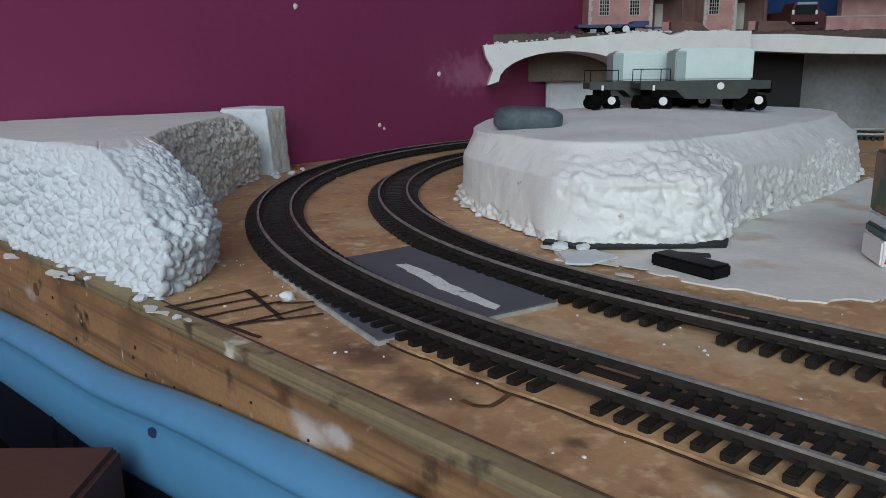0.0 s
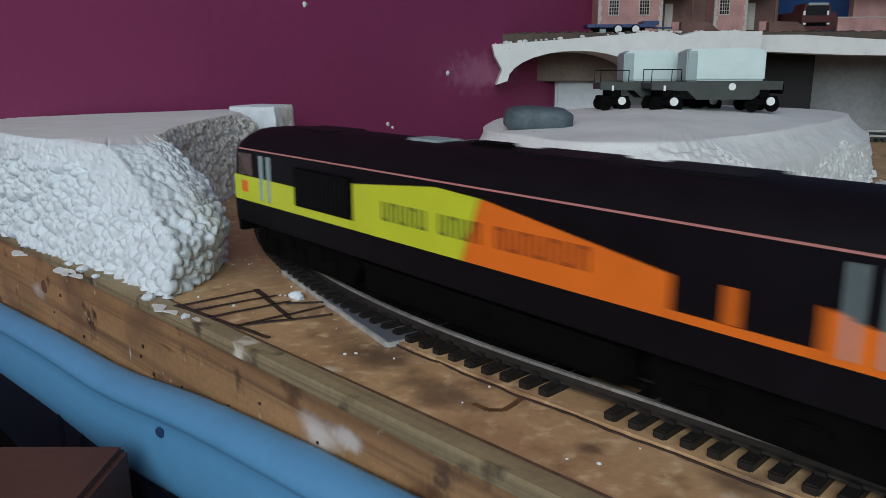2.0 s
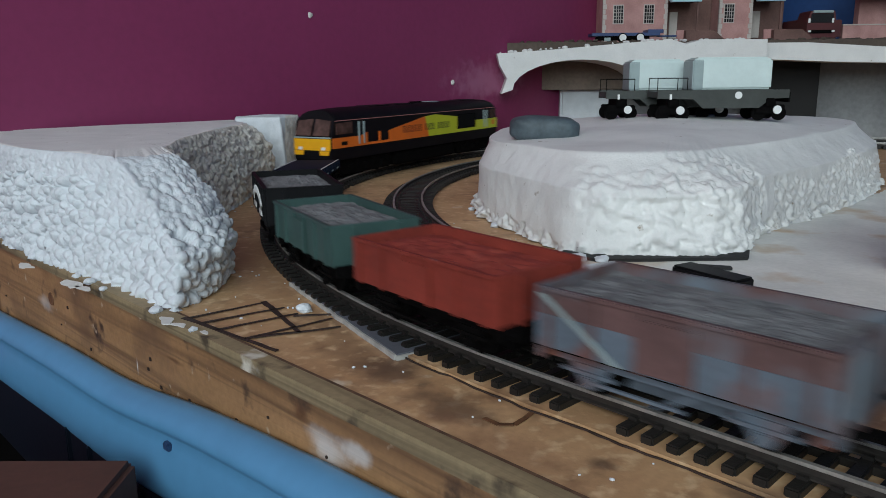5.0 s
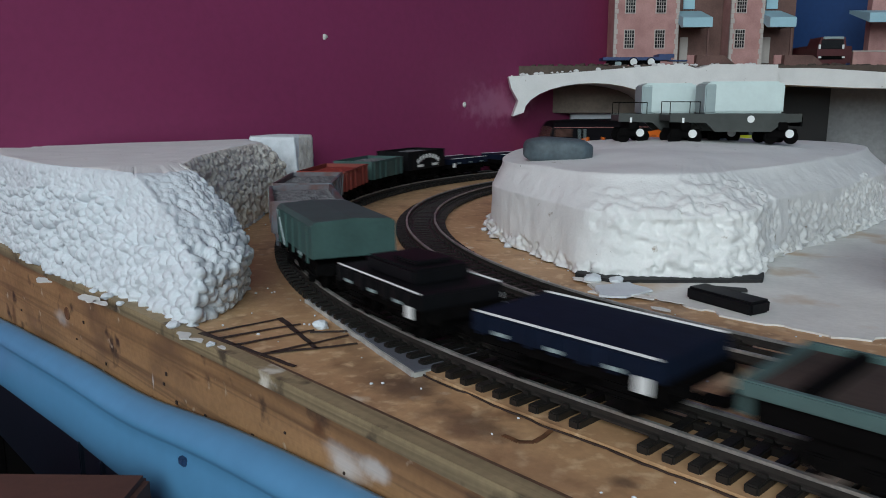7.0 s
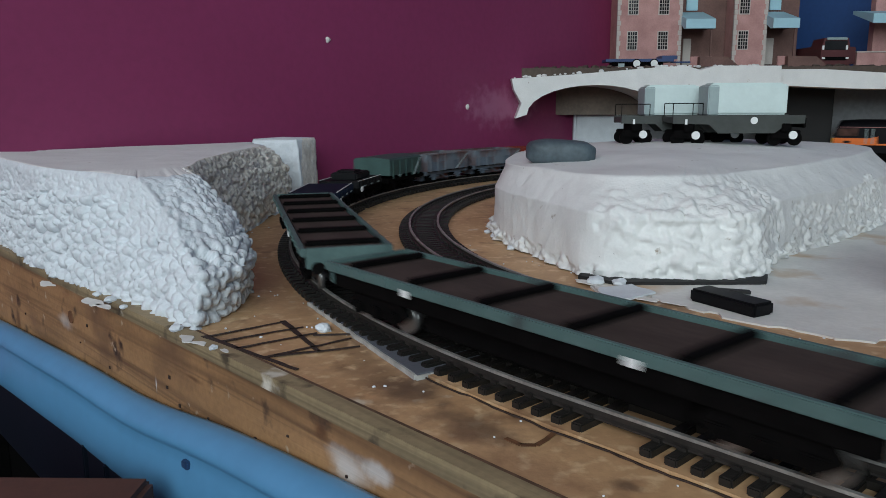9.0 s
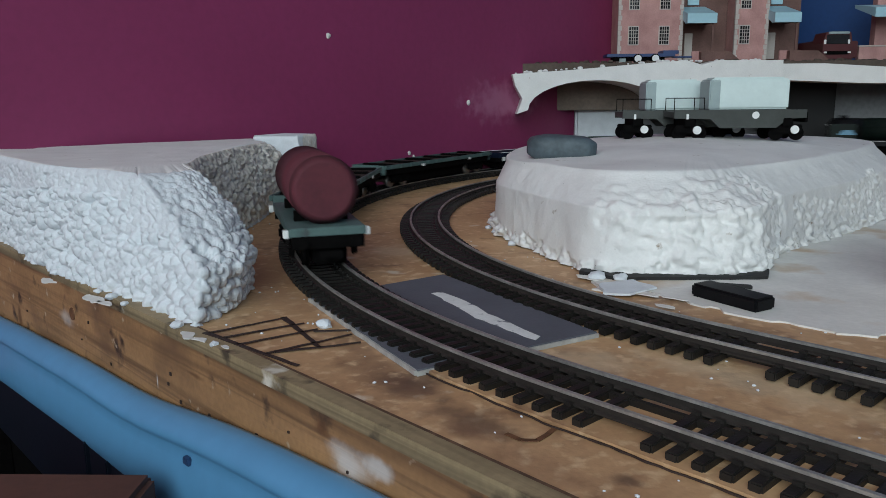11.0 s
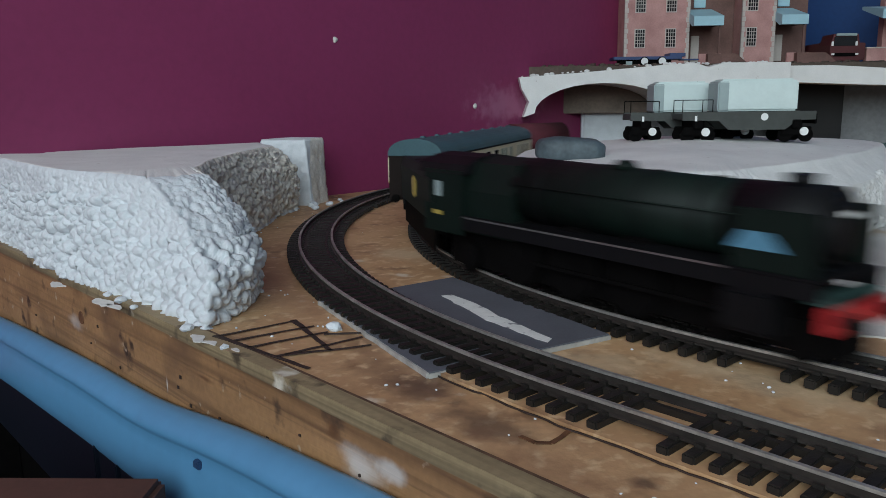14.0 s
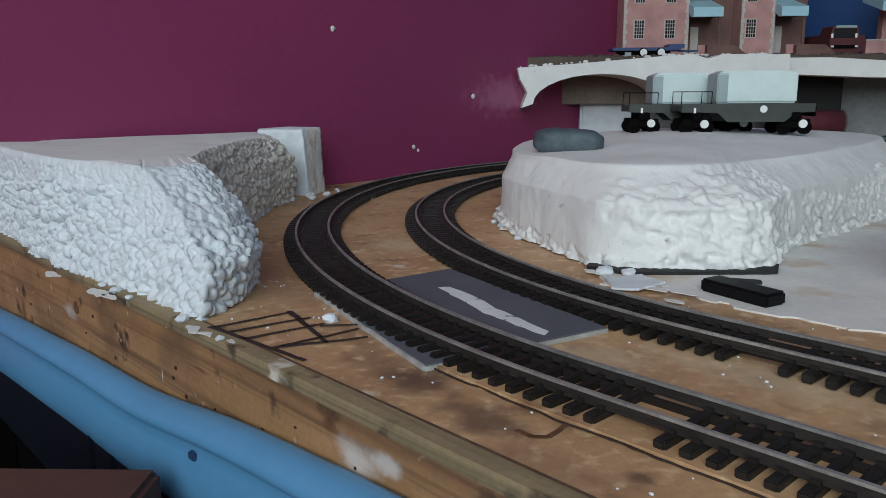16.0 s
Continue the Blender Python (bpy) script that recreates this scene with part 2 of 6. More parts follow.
M_ENDYELLOW = material("warning_yellow", (0.85, 0.40, 0.01), 0.4, vary=0.05, scale=90, fine=800, bump=0.05)
M_LINE = material("pink_line", (0.55, 0.22, 0.2), 0.5)
M_WINDOW = material("dark_glazing", (0.012, 0.013, 0.015), 0.08, vary=0.1, bump=0.0)
M_CABGLASS = material("pale_glazing", (0.085, 0.045, 0.036), 0.08, vary=0.5, scale=120, bump=0.0)
# pale panes: the lit coach interior put into the glass colour
M_COACHPALE = material("lit_glazing", (0.42, 0.44, 0.36), 0.15, vary=0.2, scale=200)
M_WHITE = material("white_plastic", (0.78, 0.78, 0.76), 0.45, vary=0.05)
M_STEEL = material("steel_wheel", (0.32, 0.31, 0.30), 0.35, 0.8)
M_NAVY = material("navy_blue", (0.006, 0.011, 0.026), 0.7, spec=0.12, vary=0.2, scale=120)
M_REDOX = patched(material("red_oxide", (0.24, 0.035, 0.022), 0.6, vary=0.25, scale=90, fine=700), (0.25, 0.24, 0.25), 70, 0.66, 0.72, 2.0)
M_MINGREY = patched(material("weathered_grey", (0.115, 0.145, 0.18), 0.6, vary=0.25, scale=70, fine=600), (0.17, 0.06, 0.04), 60, 0.52, 0.66, 6.0)
M_BAUX = patched(material("weathered_bauxite", (0.13, 0.070, 0.066), 0.6, vary=0.3, scale=70, fine=600), (0.15, 0.18, 0.21), 45, 0.46, 0.62, 3.0)
M_DKGREEN = material("dark_green", (0.043, 0.090, 0.082), 0.5, vary=0.2, scale=70, fine=700)
M_FLATGREEN = patched(material("flat_wagon_green", (0.078, 0.135, 0.128), 0.55, vary=0.2, scale=60, fine=700), (0.05, 0.06, 0.06), 80, 0.6, 0.7, 1.0)
M_DECKWOOD = material("brown_deck", (0.060, 0.042, 0.036), 0.85, spec=0.2, vary=0.3, scale=60, fine=500)
M_COAL = material("grey_stone_load", (0.16, 0.16, 0.165), 0.9, vary=0.4, scale=200, fine=900, bump=1.0, dist=0.001)
M_TARP = material("red_brown_tank", (0.10, 0.017, 0.027), 0.8, vary=0.2, scale=60)
M_LOCOGREEN = material("loco_green", (0.004, 0.010, 0.0075), 0.55, spec=0.2, vary=0.2, scale=120, fine=800)
M_BEAMRED = material("buffer_red", (0.42, 0.026, 0.028), 0.45)
M_CREAM = material("coach_cream", (0.64, 0.57, 0.39), 0.4, vary=0.05, scale=80)
M_CHOC = material("coach_brown", (0.010, 0.0055, 0.0045), 0.55, spec=0.18, vary=0.1, scale=80)
M_COACHROOF = material("coach_roof_blue", (0.045, 0.105, 0.125), 0.6, vary=0.15, scale=60, fine=700)
M_CREST = material("crest_gold", (0.42, 0.31, 0.07), 0.5, vary=0.3, scale=300)
M_FLASK = material("pale_flask", (0.60, 0.70, 0.68), 0.5, vary=0.06, scale=60)
M_FLASKDK = material("flask_band", (0.30, 0.37, 0.37), 0.5, vary=0.1)
M_OLIVE = material("olive_chassis", (0.045, 0.05, 0.045), 0.55, vary=0.2, scale=80)
M_BRICKPINK = material("pink_brick_paper", (0.48, 0.235, 0.22), 0.75, vary=0.18, scale=60, fine=600, bump=0.2, second=(0.58, 0.32, 0.29))
M_QUOIN = material("pale_quoin", (0.52, 0.46, 0.42), 0.75, vary=0.1)
M_AWNINGDK = material("mid_blue", (0.10, 0.26, 0.38), 0.4)
M_AWNING = material("pale_blue_awning", (0.36, 0.58, 0.66), 0.55, vary=0.06)
# brick of the recessed bays, with the shade of the recess in its colour
M_SHADEBRICK = material("shaded_brick_paper", (0.17, 0.09, 0.075), 0.8, vary=0.25, scale=60, fine=500)
M_DECK = material("deck_board", (0.09, 0.065, 0.05), 0.85, vary=0.3, scale=30, fine=300, bump=0.5)
M_CAVE = material("grey_backing", (0.28, 0.28, 0.285), 0.85, vary=0.25, scale=20, fine=200)
# foam in the arch's shade, given as a brown base colour
M_VAULT = material("vault_shade_brown", (0.24, 0.19, 0.155), 0.9, vary=0.25, scale=40, fine=300)
M_TRAILER = material("blue_trailer", (0.02, 0.05, 0.16), 0.45, vary=0.15)
M_LORRY = material("maroon_lorry", (0.085, 0.018, 0.02), 0.4, vary=0.15)
M_INKLIME = material("olive_lettering", (0.13, 0.15, 0.02), 0.5)
M_INKORANGE = material("rust_lettering", (0.26, 0.045, 0.008), 0.5)
# tray blue taken down to near black: shade put into the colour
M_TRAYSHADE = material("shaded_blue_plastic", (0.002, 0.005, 0.013), 0.5, vary=0.15, scale=12)
M_INK = material("marker_ink", (0.035, 0.02, 0.015), 0.7, vary=0.3, scale=200)


# ---- mesh helpers ----
def mesh_of(name, bm, mats):
    me = bpy.data.meshes.new(name)
    bm.normal_update()
    bm.to_mesh(me)
    bm.free()
    for m in (mats if isinstance(mats, (list, tuple)) else [mats]):
        me.materials.append(m)
    return me


def part(name, bm, mat, parent=None, label="", m=None, smooth=False):
    me = mesh_of(name, bm, mat)
    if smooth:
        me.polygons.foreach_set("use_smooth", [True] * len(me.polygons))
    ob = new(name, me)
    ob.parent = parent
    if m is not None:
        ob.matrix_basis = m
    return tagged(ob, label)


def thing(name, label, category, m=None, group="", kind=""):
    ob = new(name)
    ob.empty_display_size = 0.01
    if m is not None:
        ob.matrix_basis = m
    return tagged(ob, label, category, group, kind)


def box(bm, x0, x1, y0, y1, z0, z1, bev=0.0, mat=0, m=None):
    b = bmesh.new()
    bmesh.ops.create_cube(b, size=1)
    for v in b.verts:
        v.co = Vector((x0 + (v.co.x + .5) * (x1 - x0), y0 + (v.co.y + .5) * (y1 - y0), z0 + (v.co.z + .5) * (z1 - z0)))
    if bev:
        bmesh.ops.bevel(b, geom=b.edges[:], offset=bev, segments=2, affect="EDGES", clamp_overlap=True)
    return join(bm, b, mat, m)


def join(bm, b, mat=0, m=None):
    if m is not None:
        bmesh.ops.transform(b, matrix=m, verts=b.verts)
    vs = [bm.verts.new(v.co) for v in b.verts]
    b.verts.index_update()
    for f in b.faces:
        try:
            nf = bm.faces.new([vs[v.index] for v in f.verts])
            nf.material_index, nf.smooth = mat, f.smooth
        except ValueError:
            pass
    b.free()
    return bm


def cyl(bm, p0, p1, r0, r1=None, seg=14, mat=0, smooth=True):
    b = bmesh.new()
    d = Vector(p1) - Vector(p0)
    bmesh.ops.create_cone(b, cap_ends=True, segments=seg, radius1=r0, radius2=r0 if r1 is None else r1, depth=d.length)
    for f in b.faces:
        f.smooth = smooth and len(f.verts) == 4
    m = Matrix.Translation((Vector(p0) + Vector(p1)) / 2) @ d.to_track_quat("Z", "Y").to_matrix().to_4x4()
    return join(bm, b, mat, m)


def prism(bm, outline, axis, a0, a1, mat=0):
    """Extrudes a flat outline of (p, q) along x, y or z between a0 and a1."""
    def at(p, q, a):
        return {"x": (a, p, q), "y": (p, a, q), "z": (p, q, a)}[axis]
    lo = [bm.verts.new(at(p, q, a0)) for p, q in outline]
    hi = [bm.verts.new(at(p, q, a1)) for p, q in outline]
    k = len(outline)
    fs = [bm.faces.new(lo), bm.faces.new(hi[::-1])] + [bm.faces.new((lo[i], hi[i], hi[(i + 1) % k], lo[(i + 1) % k])) for i in range(k)]
    for f in fs:
        f.material_index = mat
    bmesh.ops.recalc_face_normals(bm, faces=fs)
    return bm


def slab(name, pts, z0, z1, mat, label, category, kind="structure"):
    bm = prism(bmesh.new(), pts, "z", z0, z1)
    ob = part(name, bm, mat)
    return tagged(ob, label, category, kind=kind)


def upright(name, a, b, thick, z0, z1, mat, label, category, kind="structure", holes=()):
    """A wall from a to b (its visible face), with thickness behind it and openings (start, end, sill, head)."""
    a, b = Vector(a), Vector(b)
    d = (b - a).normalized()
    back = Vector((-d.y, d.x, 0)) * thick
    length = (b - a).length
    bm = bmesh.new()
    xs = sorted({0, length, *[h[0] for h in holes], *[h[1] for h in holes]})
    zs = sorted({z0, z1, *[h[2] for h in holes], *[h[3] for h in holes]})
    m = Matrix(((d.x, back.x / thick, 0, a.x), (d.y, back.y / thick, 0, a.y), (0, 0, 1, 0), (0, 0, 0, 1)))
    for i in range(len(xs) - 1):
        for j in range(len(zs) - 1):
            cx, cz = (xs[i] + xs[i + 1]) / 2, (zs[j] + zs[j + 1]) / 2
            if not any(h[0] < cx < h[1] and h[2] < cz < h[3] for h in holes):
                box(bm, xs[i], xs[i + 1], 0, thick, zs[j], zs[j + 1], m=m)
    bmesh.ops.remove_doubles(bm, verts=bm.verts, dist=1e-5)
    ob = part(name, bm, mat)
    return tagged(ob, label, category, kind=kind)


# ---- the room ----
CORNER = WALL_P + WALL_D * 0.63
WEST = WALL_P - WALL_D * 2.065
SOUTH, EAST = WEST + U * 3.6, CORNER + U * 3.6
slab("floor", [(p.x, p.y) for p in (WEST, SOUTH, EAST, CORNER)], FLOOR_Z - 0.05, FLOOR_Z, M_CARPET, "dark brown carpeted room floor", "floor")
slab("ceiling", [(p.x, p.y) for p in (WEST, SOUTH, EAST, CORNER)], CEIL_Z, CEIL_Z + 0.05, M_CEIL, "plain white ceiling of the room", "ceiling")
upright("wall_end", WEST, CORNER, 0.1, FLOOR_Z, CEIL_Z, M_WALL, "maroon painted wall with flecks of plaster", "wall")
upright("wall_back", CORNER, EAST, 0.1, FLOOR_Z, CEIL_Z, M_BLUEWALL, "blue painted wall behind the model houses", "wall")
upright("wall_right", EAST, SOUTH, 0.1, FLOOR_Z, CEIL_Z, M_ROOMWALL, "plain pale wall closing the room", "wall")
w0 = (WIN_C - SOUTH).dot(-U)
upright("wall_front", SOUTH, WEST, 0.1, FLOOR_Z, CEIL_Z, M_ROOMWALL, "plain pale wall with the window", "wall", holes=[(w0 - 1.2, w0 + 1.2, 0.30, 1.70)])

# ---- the baseboard ----
def un(a, b):
    p = U * a + N * b
    return (p.x, p.y)


slab("baseboard_top", [un(-0.55, FRONT_N + 0.0005), un(2.3, FRONT_N + 0.0005), un(2.3, BACK_N - 0.01), un(-0.605, BACK_N - 0.01)], -0.012, 0.0, M_BOARD,
     "tan chipboard baseboard stained with spilt paint and plaster", "baseboard")
slab("baseboard_rim", [un(-0.548, FRONT_N - 0.0034), un(2.3, FRONT_N - 0.0034), un(2.3, FRONT_N + 0.0024), un(-0.548, FRONT_N + 0.0024)], -0.0040, 0.0005, M_RIM,
     "grimy greenish rim along the front of the baseboard", "board rim")
slab("baseboard_fascia", [un(-0.548, FRONT_N - 0.003), un(2.3, FRONT_N - 0.003), un(2.3, FRONT_N), un(-0.548, FRONT_N)], -0.075, -0.0042, M_PLANK,
     "knotty stained pine plank along the front of the baseboard", "fascia board")


# added panel: plain black where the space below the board lies in the dark
slab("underboard_dark", [un(-0.556, FRONT_N + 0.0), un(2.3, FRONT_N + 0.0), un(2.3, FRONT_N + 0.015), un(-0.556, FRONT_N + 0.015)], FLOOR_Z, -0.0752, M_UNDER,
     "added black panel standing in for the dark under the baseboard", "panel")


# second added panel, carrying the same dark across the end wall
slab("underboard_dark_end", [un(-0.546, -0.30), un(-0.531, -0.30), un(-0.531, FRONT_N - 0.0005), un(-0.546, FRONT_N - 0.0005)], FLOOR_Z, -0.088, M_UNDER,
     "added black end panel standing in for the dark below the tray", "panel")
slab("rim_gap", [un(-0.548, FRONT_N + 0.0026), un(2.3, FRONT_N + 0.0026), un(2.3, FRONT_N + 0.0036), un(-0.548, FRONT_N + 0.0036)], 0.0001, 0.0004, M_STAIN,
     "dark grimy gap between the rim and the board", "gap")


# ---- tracks ----
def swept(bm, track, off, prof, s0, s1, step=0.006):
    k = int((s1 - s0) / step)
    rings = []
    for i in range(k + 1):
        p, d = on_track(track, s0 + (s1 - s0) * i / k)
        left = Vector((-d.y, d.x, 0))
        rings.append([bm.verts.new(p + left * (off + y) + Vector((0, 0, z))) for y, z in prof])
    for a, b in zip(rings, rings[1:]):
        for i in range(len(prof)):
            j = (i + 1) % len(prof)
            bm.faces.new((a[i], a[j], b[j], b[i]))
    bm.faces.new(rings[0])
    bm.faces.new(rings[-1][::-1])
    bmesh.ops.recalc_face_normals(bm, faces=bm.faces)


RAIL = [(-0.0011, 0.0031), (0.0011, 0.0031), (0.0011, 0.0036), (0.0003, 0.0040), (0.0003, 0.0052), (0.0006, 0.0054), (0.0006, RAIL_TOP),
        (-0.0006, RAIL_TOP), (-0.0006, 0.0054), (-0.0003, 0.0052), (-0.0003, 0.0040), (-0.0011, 0.0036)]


def sleeper_mesh():
    bm = bmesh.new()
    b = bmesh.new()
    box(b, -0.0016, 0.0016, -0.0155, 0.0155, 0.0003, 0.0031, 0.0004)
    join(bm, b)
    for y in (-0.00875, 0.00875):
        for e in (-0.0017, 0.0017):
            box(bm, -0.0011, 0.0011, y + e - 0.0005, y + e + 0.0005, 0.0030, 0.0040)
    return mesh_of("sleeper", bm, M_SLEEPER)


SLEEPER = sleeper_mesh()


def make_track(track, label, s0, s1, skip):
    root = thing("railway_track", label, "railway track", group="railway tracks")
    for off in (-0.00875, 0.00875):
        bm = bmesh.new()
        swept(bm, track, off, RAIL, s0, s1)
        for f in bm.faces:
            f.material_index = 1 if f.calc_center_median().z > 0.0057 else 0
        part("rail", bm, [M_RAIL, M_RAILHEAD], root, "dull steel rail with a worn bright head")
    bm = bmesh.new()
    for off in (-0.0055, 0.0055):
        swept(bm, track, off, [(-0.0008, 0.0012), (0.0008, 0.0012), (0.0008, 0.0030), (-0.0008, 0.0030)], s0, s1)
    part("webbing", bm, M_SLEEPER, root)
    far = bmesh.new()
    k, pitch = int((s1 - s0) / 0.0063), 0.0063
    for i in range(k):
        s = s0 + (i + 0.5) * pitch
        if any(abs(s - g) < 0.0032 for g in skip):
            continue
        p, d = on_track(track, s)
        ang = math.degrees(math.atan2(d.y, d.x)) + random.uniform(-0.6, 0.6)
        m = pose(p.x, p.y, random.uniform(0, 0.0002), 0, 0, ang)
        if -0.3 < s < 1.25:
            ob = new("sleeper", SLEEPER)
            ob.parent, ob.matrix_basis = root, m
        else:
            box(far, -0.0016, 0.0016, -0.0155, 0.0155, 0.0003, 0.0031, m=m)
    tagged(part("sleepers_beyond", far, M_SLEEPER, root), kind="stuff")
    return root


make_track(OUTER, "outer model railway track of black sleepers curving round the board", -1.9, 2.9, (-0.012, -0.018, 0.42))
make_track(INNER, "inner model railway track of black sleepers beside the plaster hill", -1.9, 2.9, (-0.006, -0.012))


# ---- polystyrene blocks ----
def resampled(pts, step):
    out = []
    for a, b in zip(pts, pts[1:] + pts[:1]):
        a, b = Vector(a), Vector(b)
        k = max(1, int((b - a).length / step))
        out += [a.lerp(b, i / k) for i in range(k)]
    return out


def rounded(pts):
    """Cuts the corners of an outline."""
    out = []
    for a, b in zip(pts, pts[1:] + pts[:1]):
        a, b = Vector(a), Vector(b)
        out += [a.lerp(b, 0.22), a.lerp(b, 0.78)]
    return out


def foam(name, levels, label, mats, rough, step=0.0016, domed=0.0, zone=None, category="foam block"):
    """A broken slab from outlines at rising heights: beaded or torn walls, and a smoother top that may be domed."""
    k = len(levels[0][1])
    rings = []
    for z, pts in levels:
        rings.append((z, []))
    for i in range(k):
        j = (i + 1) % k
        q = max(1, int(max((Vector(p[j]) - Vector(p[i])).length for _, p in levels) / step))
        for (z, pts), (_, out) in zip(levels, rings):
            out += [Vector(pts[i]).lerp(Vector(pts[j]), a / q) for a in range(q)]
    n = len(rings[0][1])
    mid = sum(rings[-1][1], Vector((0, 0))) / n
    # walls turn over into the top with a small round
    rows = []
    for (z0, a), (z1, b) in zip(rings, rings[1:]):
        reach = max((y - x).length for x, y in zip(a, b))
        q = max(2, int(math.hypot(z1 - z0, reach * 0.8) / (step * 1.1)))
        rows += [(z0 + (z1 - z0) * i / q, [x.lerp(y, i / q) for x, y in zip(a, b)]) for i in range(q)]
    rows.append(rings[-1])
    top_z = rings[-1][0]
    bm = bmesh.new()
    grid = []
    base = [[Vector((xy.x, xy.y, z)) for xy in ring] for z, ring in rows]
    for r, ring in enumerate(base):
        line = []
        up_row, low_row = base[min(r + 1, len(base) - 1)], base[max(r - 1, 0)]
        for i, p in enumerate(ring):
            p = p.copy()
            z = p.z
            out = (ring[(i + 3) % n] - ring[i - 3]).cross(up_row[i] - low_row[i])
            if out.length > 0:
                out.normalize()
            amp, scale, beady = rough(p)
            near, _ = noise.voronoi(p * scale + Vector((noise.noise(p * scale * 0.7), noise.noise(p * scale * 0.7 + Vector((9, 3, 1))), noise.noise(p * scale * 0.7 + Vector((1, 8, 4))))) * 0.35)
            cell = 0.75 * math.sqrt(max(0.0, 1 - (near[0] / 0.78) ** 2)) + 0.5 * min(1.0, (near[1] - near[0]) / 0.2) - 0.12
            edge = min(1.0, (top_z - z) / 0.006)
            crack = noise.turbulence(p * scale * 0.8 + Vector((2, 7, 1)), 4, True)
            if beady < 0.15:
                crack = 0.45 - 0.35 * noise.noise(p * scale * 0.35) - 0.2 * noise.noise(p * scale)
            push = (cell - 0.72) * amp * 1.35 * (0.35 + 0.65 * edge) * beady + (0.45 - crack) * amp * 1.5 * (1 - beady) * (0.3 + 0.7 * edge)
            push += noise.noise(p * 13) * amp * 0.7 + noise.fractal(p * 220, 0.7, 2.1, 3) * (0.00012 if beady < 0.15 else 0.0004)
            if z > top_z - 0.0035:
                push -= (0.0035 - (top_z - z)) ** 2 * 90
            if amp > 0.003 and 0.15 < beady < 0.4:
                split = abs(noise.noise(Vector((p.x * 42, p.y * 42, p.z * 60))))
                push -= amp * 0.55 * max(0.0, 0.13 - split) / 0.13
                push += noise.fractal(p * 420, 0.6, 2.1, 3) * 0.0007
            p += out * push
            line.append(bm.verts.new(p))
        grid.append(line)
    for a, b in zip(grid, grid[1:]):
        for i in range(n):
            face = bm.faces.new((a[i], a[(i + 1) % n], b[(i + 1) % n], b[i]))
            face.smooth = True
            if zone and zone((a[i].co + b[i].co) / 2):
                face.material_index = 2
    old = grid[-1]
    for w in [0.985 - 0.035 * i for i in range(27)]:
        ring = []
        for v, flat in zip(grid[-1], base[-1]):
            keep = max(0.0, (w - 0.8) / 0.2)
            p = mid.to_3d().lerp(flat.lerp(v.co, keep), w)
            p.z = top_z + (v.co.z - top_z) * keep + domed * (1 - w * w) + noise.noise(p * 25) * 0.0012
            ring.append(bm.verts.new(p))
        for i in range(n):
            face = bm.faces.new((old[i], old[(i + 1) % n], ring[(i + 1) % n], ring[i]))
            face.smooth, face.material_index = True, 1
        old = ring
    bm.faces.new(old).material_index = 1
    bmesh.ops.recalc_face_normals(bm, faces=bm.faces)
    return tagged(part(name, bm, mats), label, category, "foam scenery")


def slab_rough(p):
    if p.x > -0.145 and p.y < 0.345 and p.z > 0.027 + 0.005 * noise.noise(p * 45):
        return (0.0015, 280, 0.7)
    if p.y > 0.345 and p.x > -0.165:
        return (0.0034 + 0.0022 * abs(noise.noise(p * 40)), 190, 0.42)
    return (0.0034 + 0.0016 * noise.noise(p * 25), 205, 0.9) if p.z < 0.038 + 0.006 * noise.noise(p * 40) else (0.0012, 260, 0.6)


def torn_side(p):
    return p.y > 0.338 and p.x > -0.165 and p.z > 0.002 and p.y < 0.60


foam("foam_slab", [
    (0.0, [(-0.210, 0.360), (-0.102, 0.264), (-0.095, 0.287), (-0.097, 0.318), (-0.122, 0.352), (-0.138, 0.40), (-0.142, 0.47), (-0.144, 0.53), (-0.136, 0.580), (-0.168, 0.600), (-0.256, 0.523), (-0.312, 0.474)]),
    (0.018, [(-0.209, 0.361), (-0.100, 0.268), (-0.090, 0.290), (-0.094, 0.318), (-0.124, 0.350), (-0.141, 0.40), (-0.143, 0.47), (-0.141, 0.53), (-0.134, 0.575), (-0.168, 0.600), (-0.256, 0.523), (-0.312, 0.474)]),
    (0.034, [(-0.209, 0.362), (-0.118, 0.292), (-0.106, 0.307), (-0.104, 0.326), (-0.124, 0.346), (-0.144, 0.40), (-0.146, 0.47), (-0.143, 0.53), (-0.136, 0.572), (-0.168, 0.600), (-0.256, 0.523), (-0.312, 0.474)]),
    (0.050, [(-0.210, 0.364), (-0.142, 0.318), (-0.128, 0.328), (-0.124, 0.337), (-0.134, 0.350), (-0.146, 0.41), (-0.150, 0.47), (-0.150, 0.525), (-0.150, 0.560), (-0.170, 0.598), (-0.256, 0.523), (-0.312, 0.474)])],
    "broken white polystyrene slab with a beaded face on the board edge", [M_FOAM, M_FOAMTOP, M_FOAMRAW], slab_rough, 0.00095, zone=torn_side)
foam("foam_cube", [(0.0, [(-0.172, 0.605), (-0.132, 0.600), (-0.124, 0.628), (-0.152, 0.632)]), (0.03, [(-0.172, 0.605), (-0.134, 0.600), (-0.126, 0.628), (-0.152, 0.632)]),
                   (0.052, [(-0.172, 0.605), (-0.136, 0.601), (-0.126, 0.627), (-0.152, 0.631)])],
     "small white polystyrene cube standing against the maroon wall", [M_FOAM, M_FOAM, M_FOAMRAW], lambda p: (0.0010, 150, 0.4), zone=lambda p: p.x > -0.1335 and p.y > 0.603)


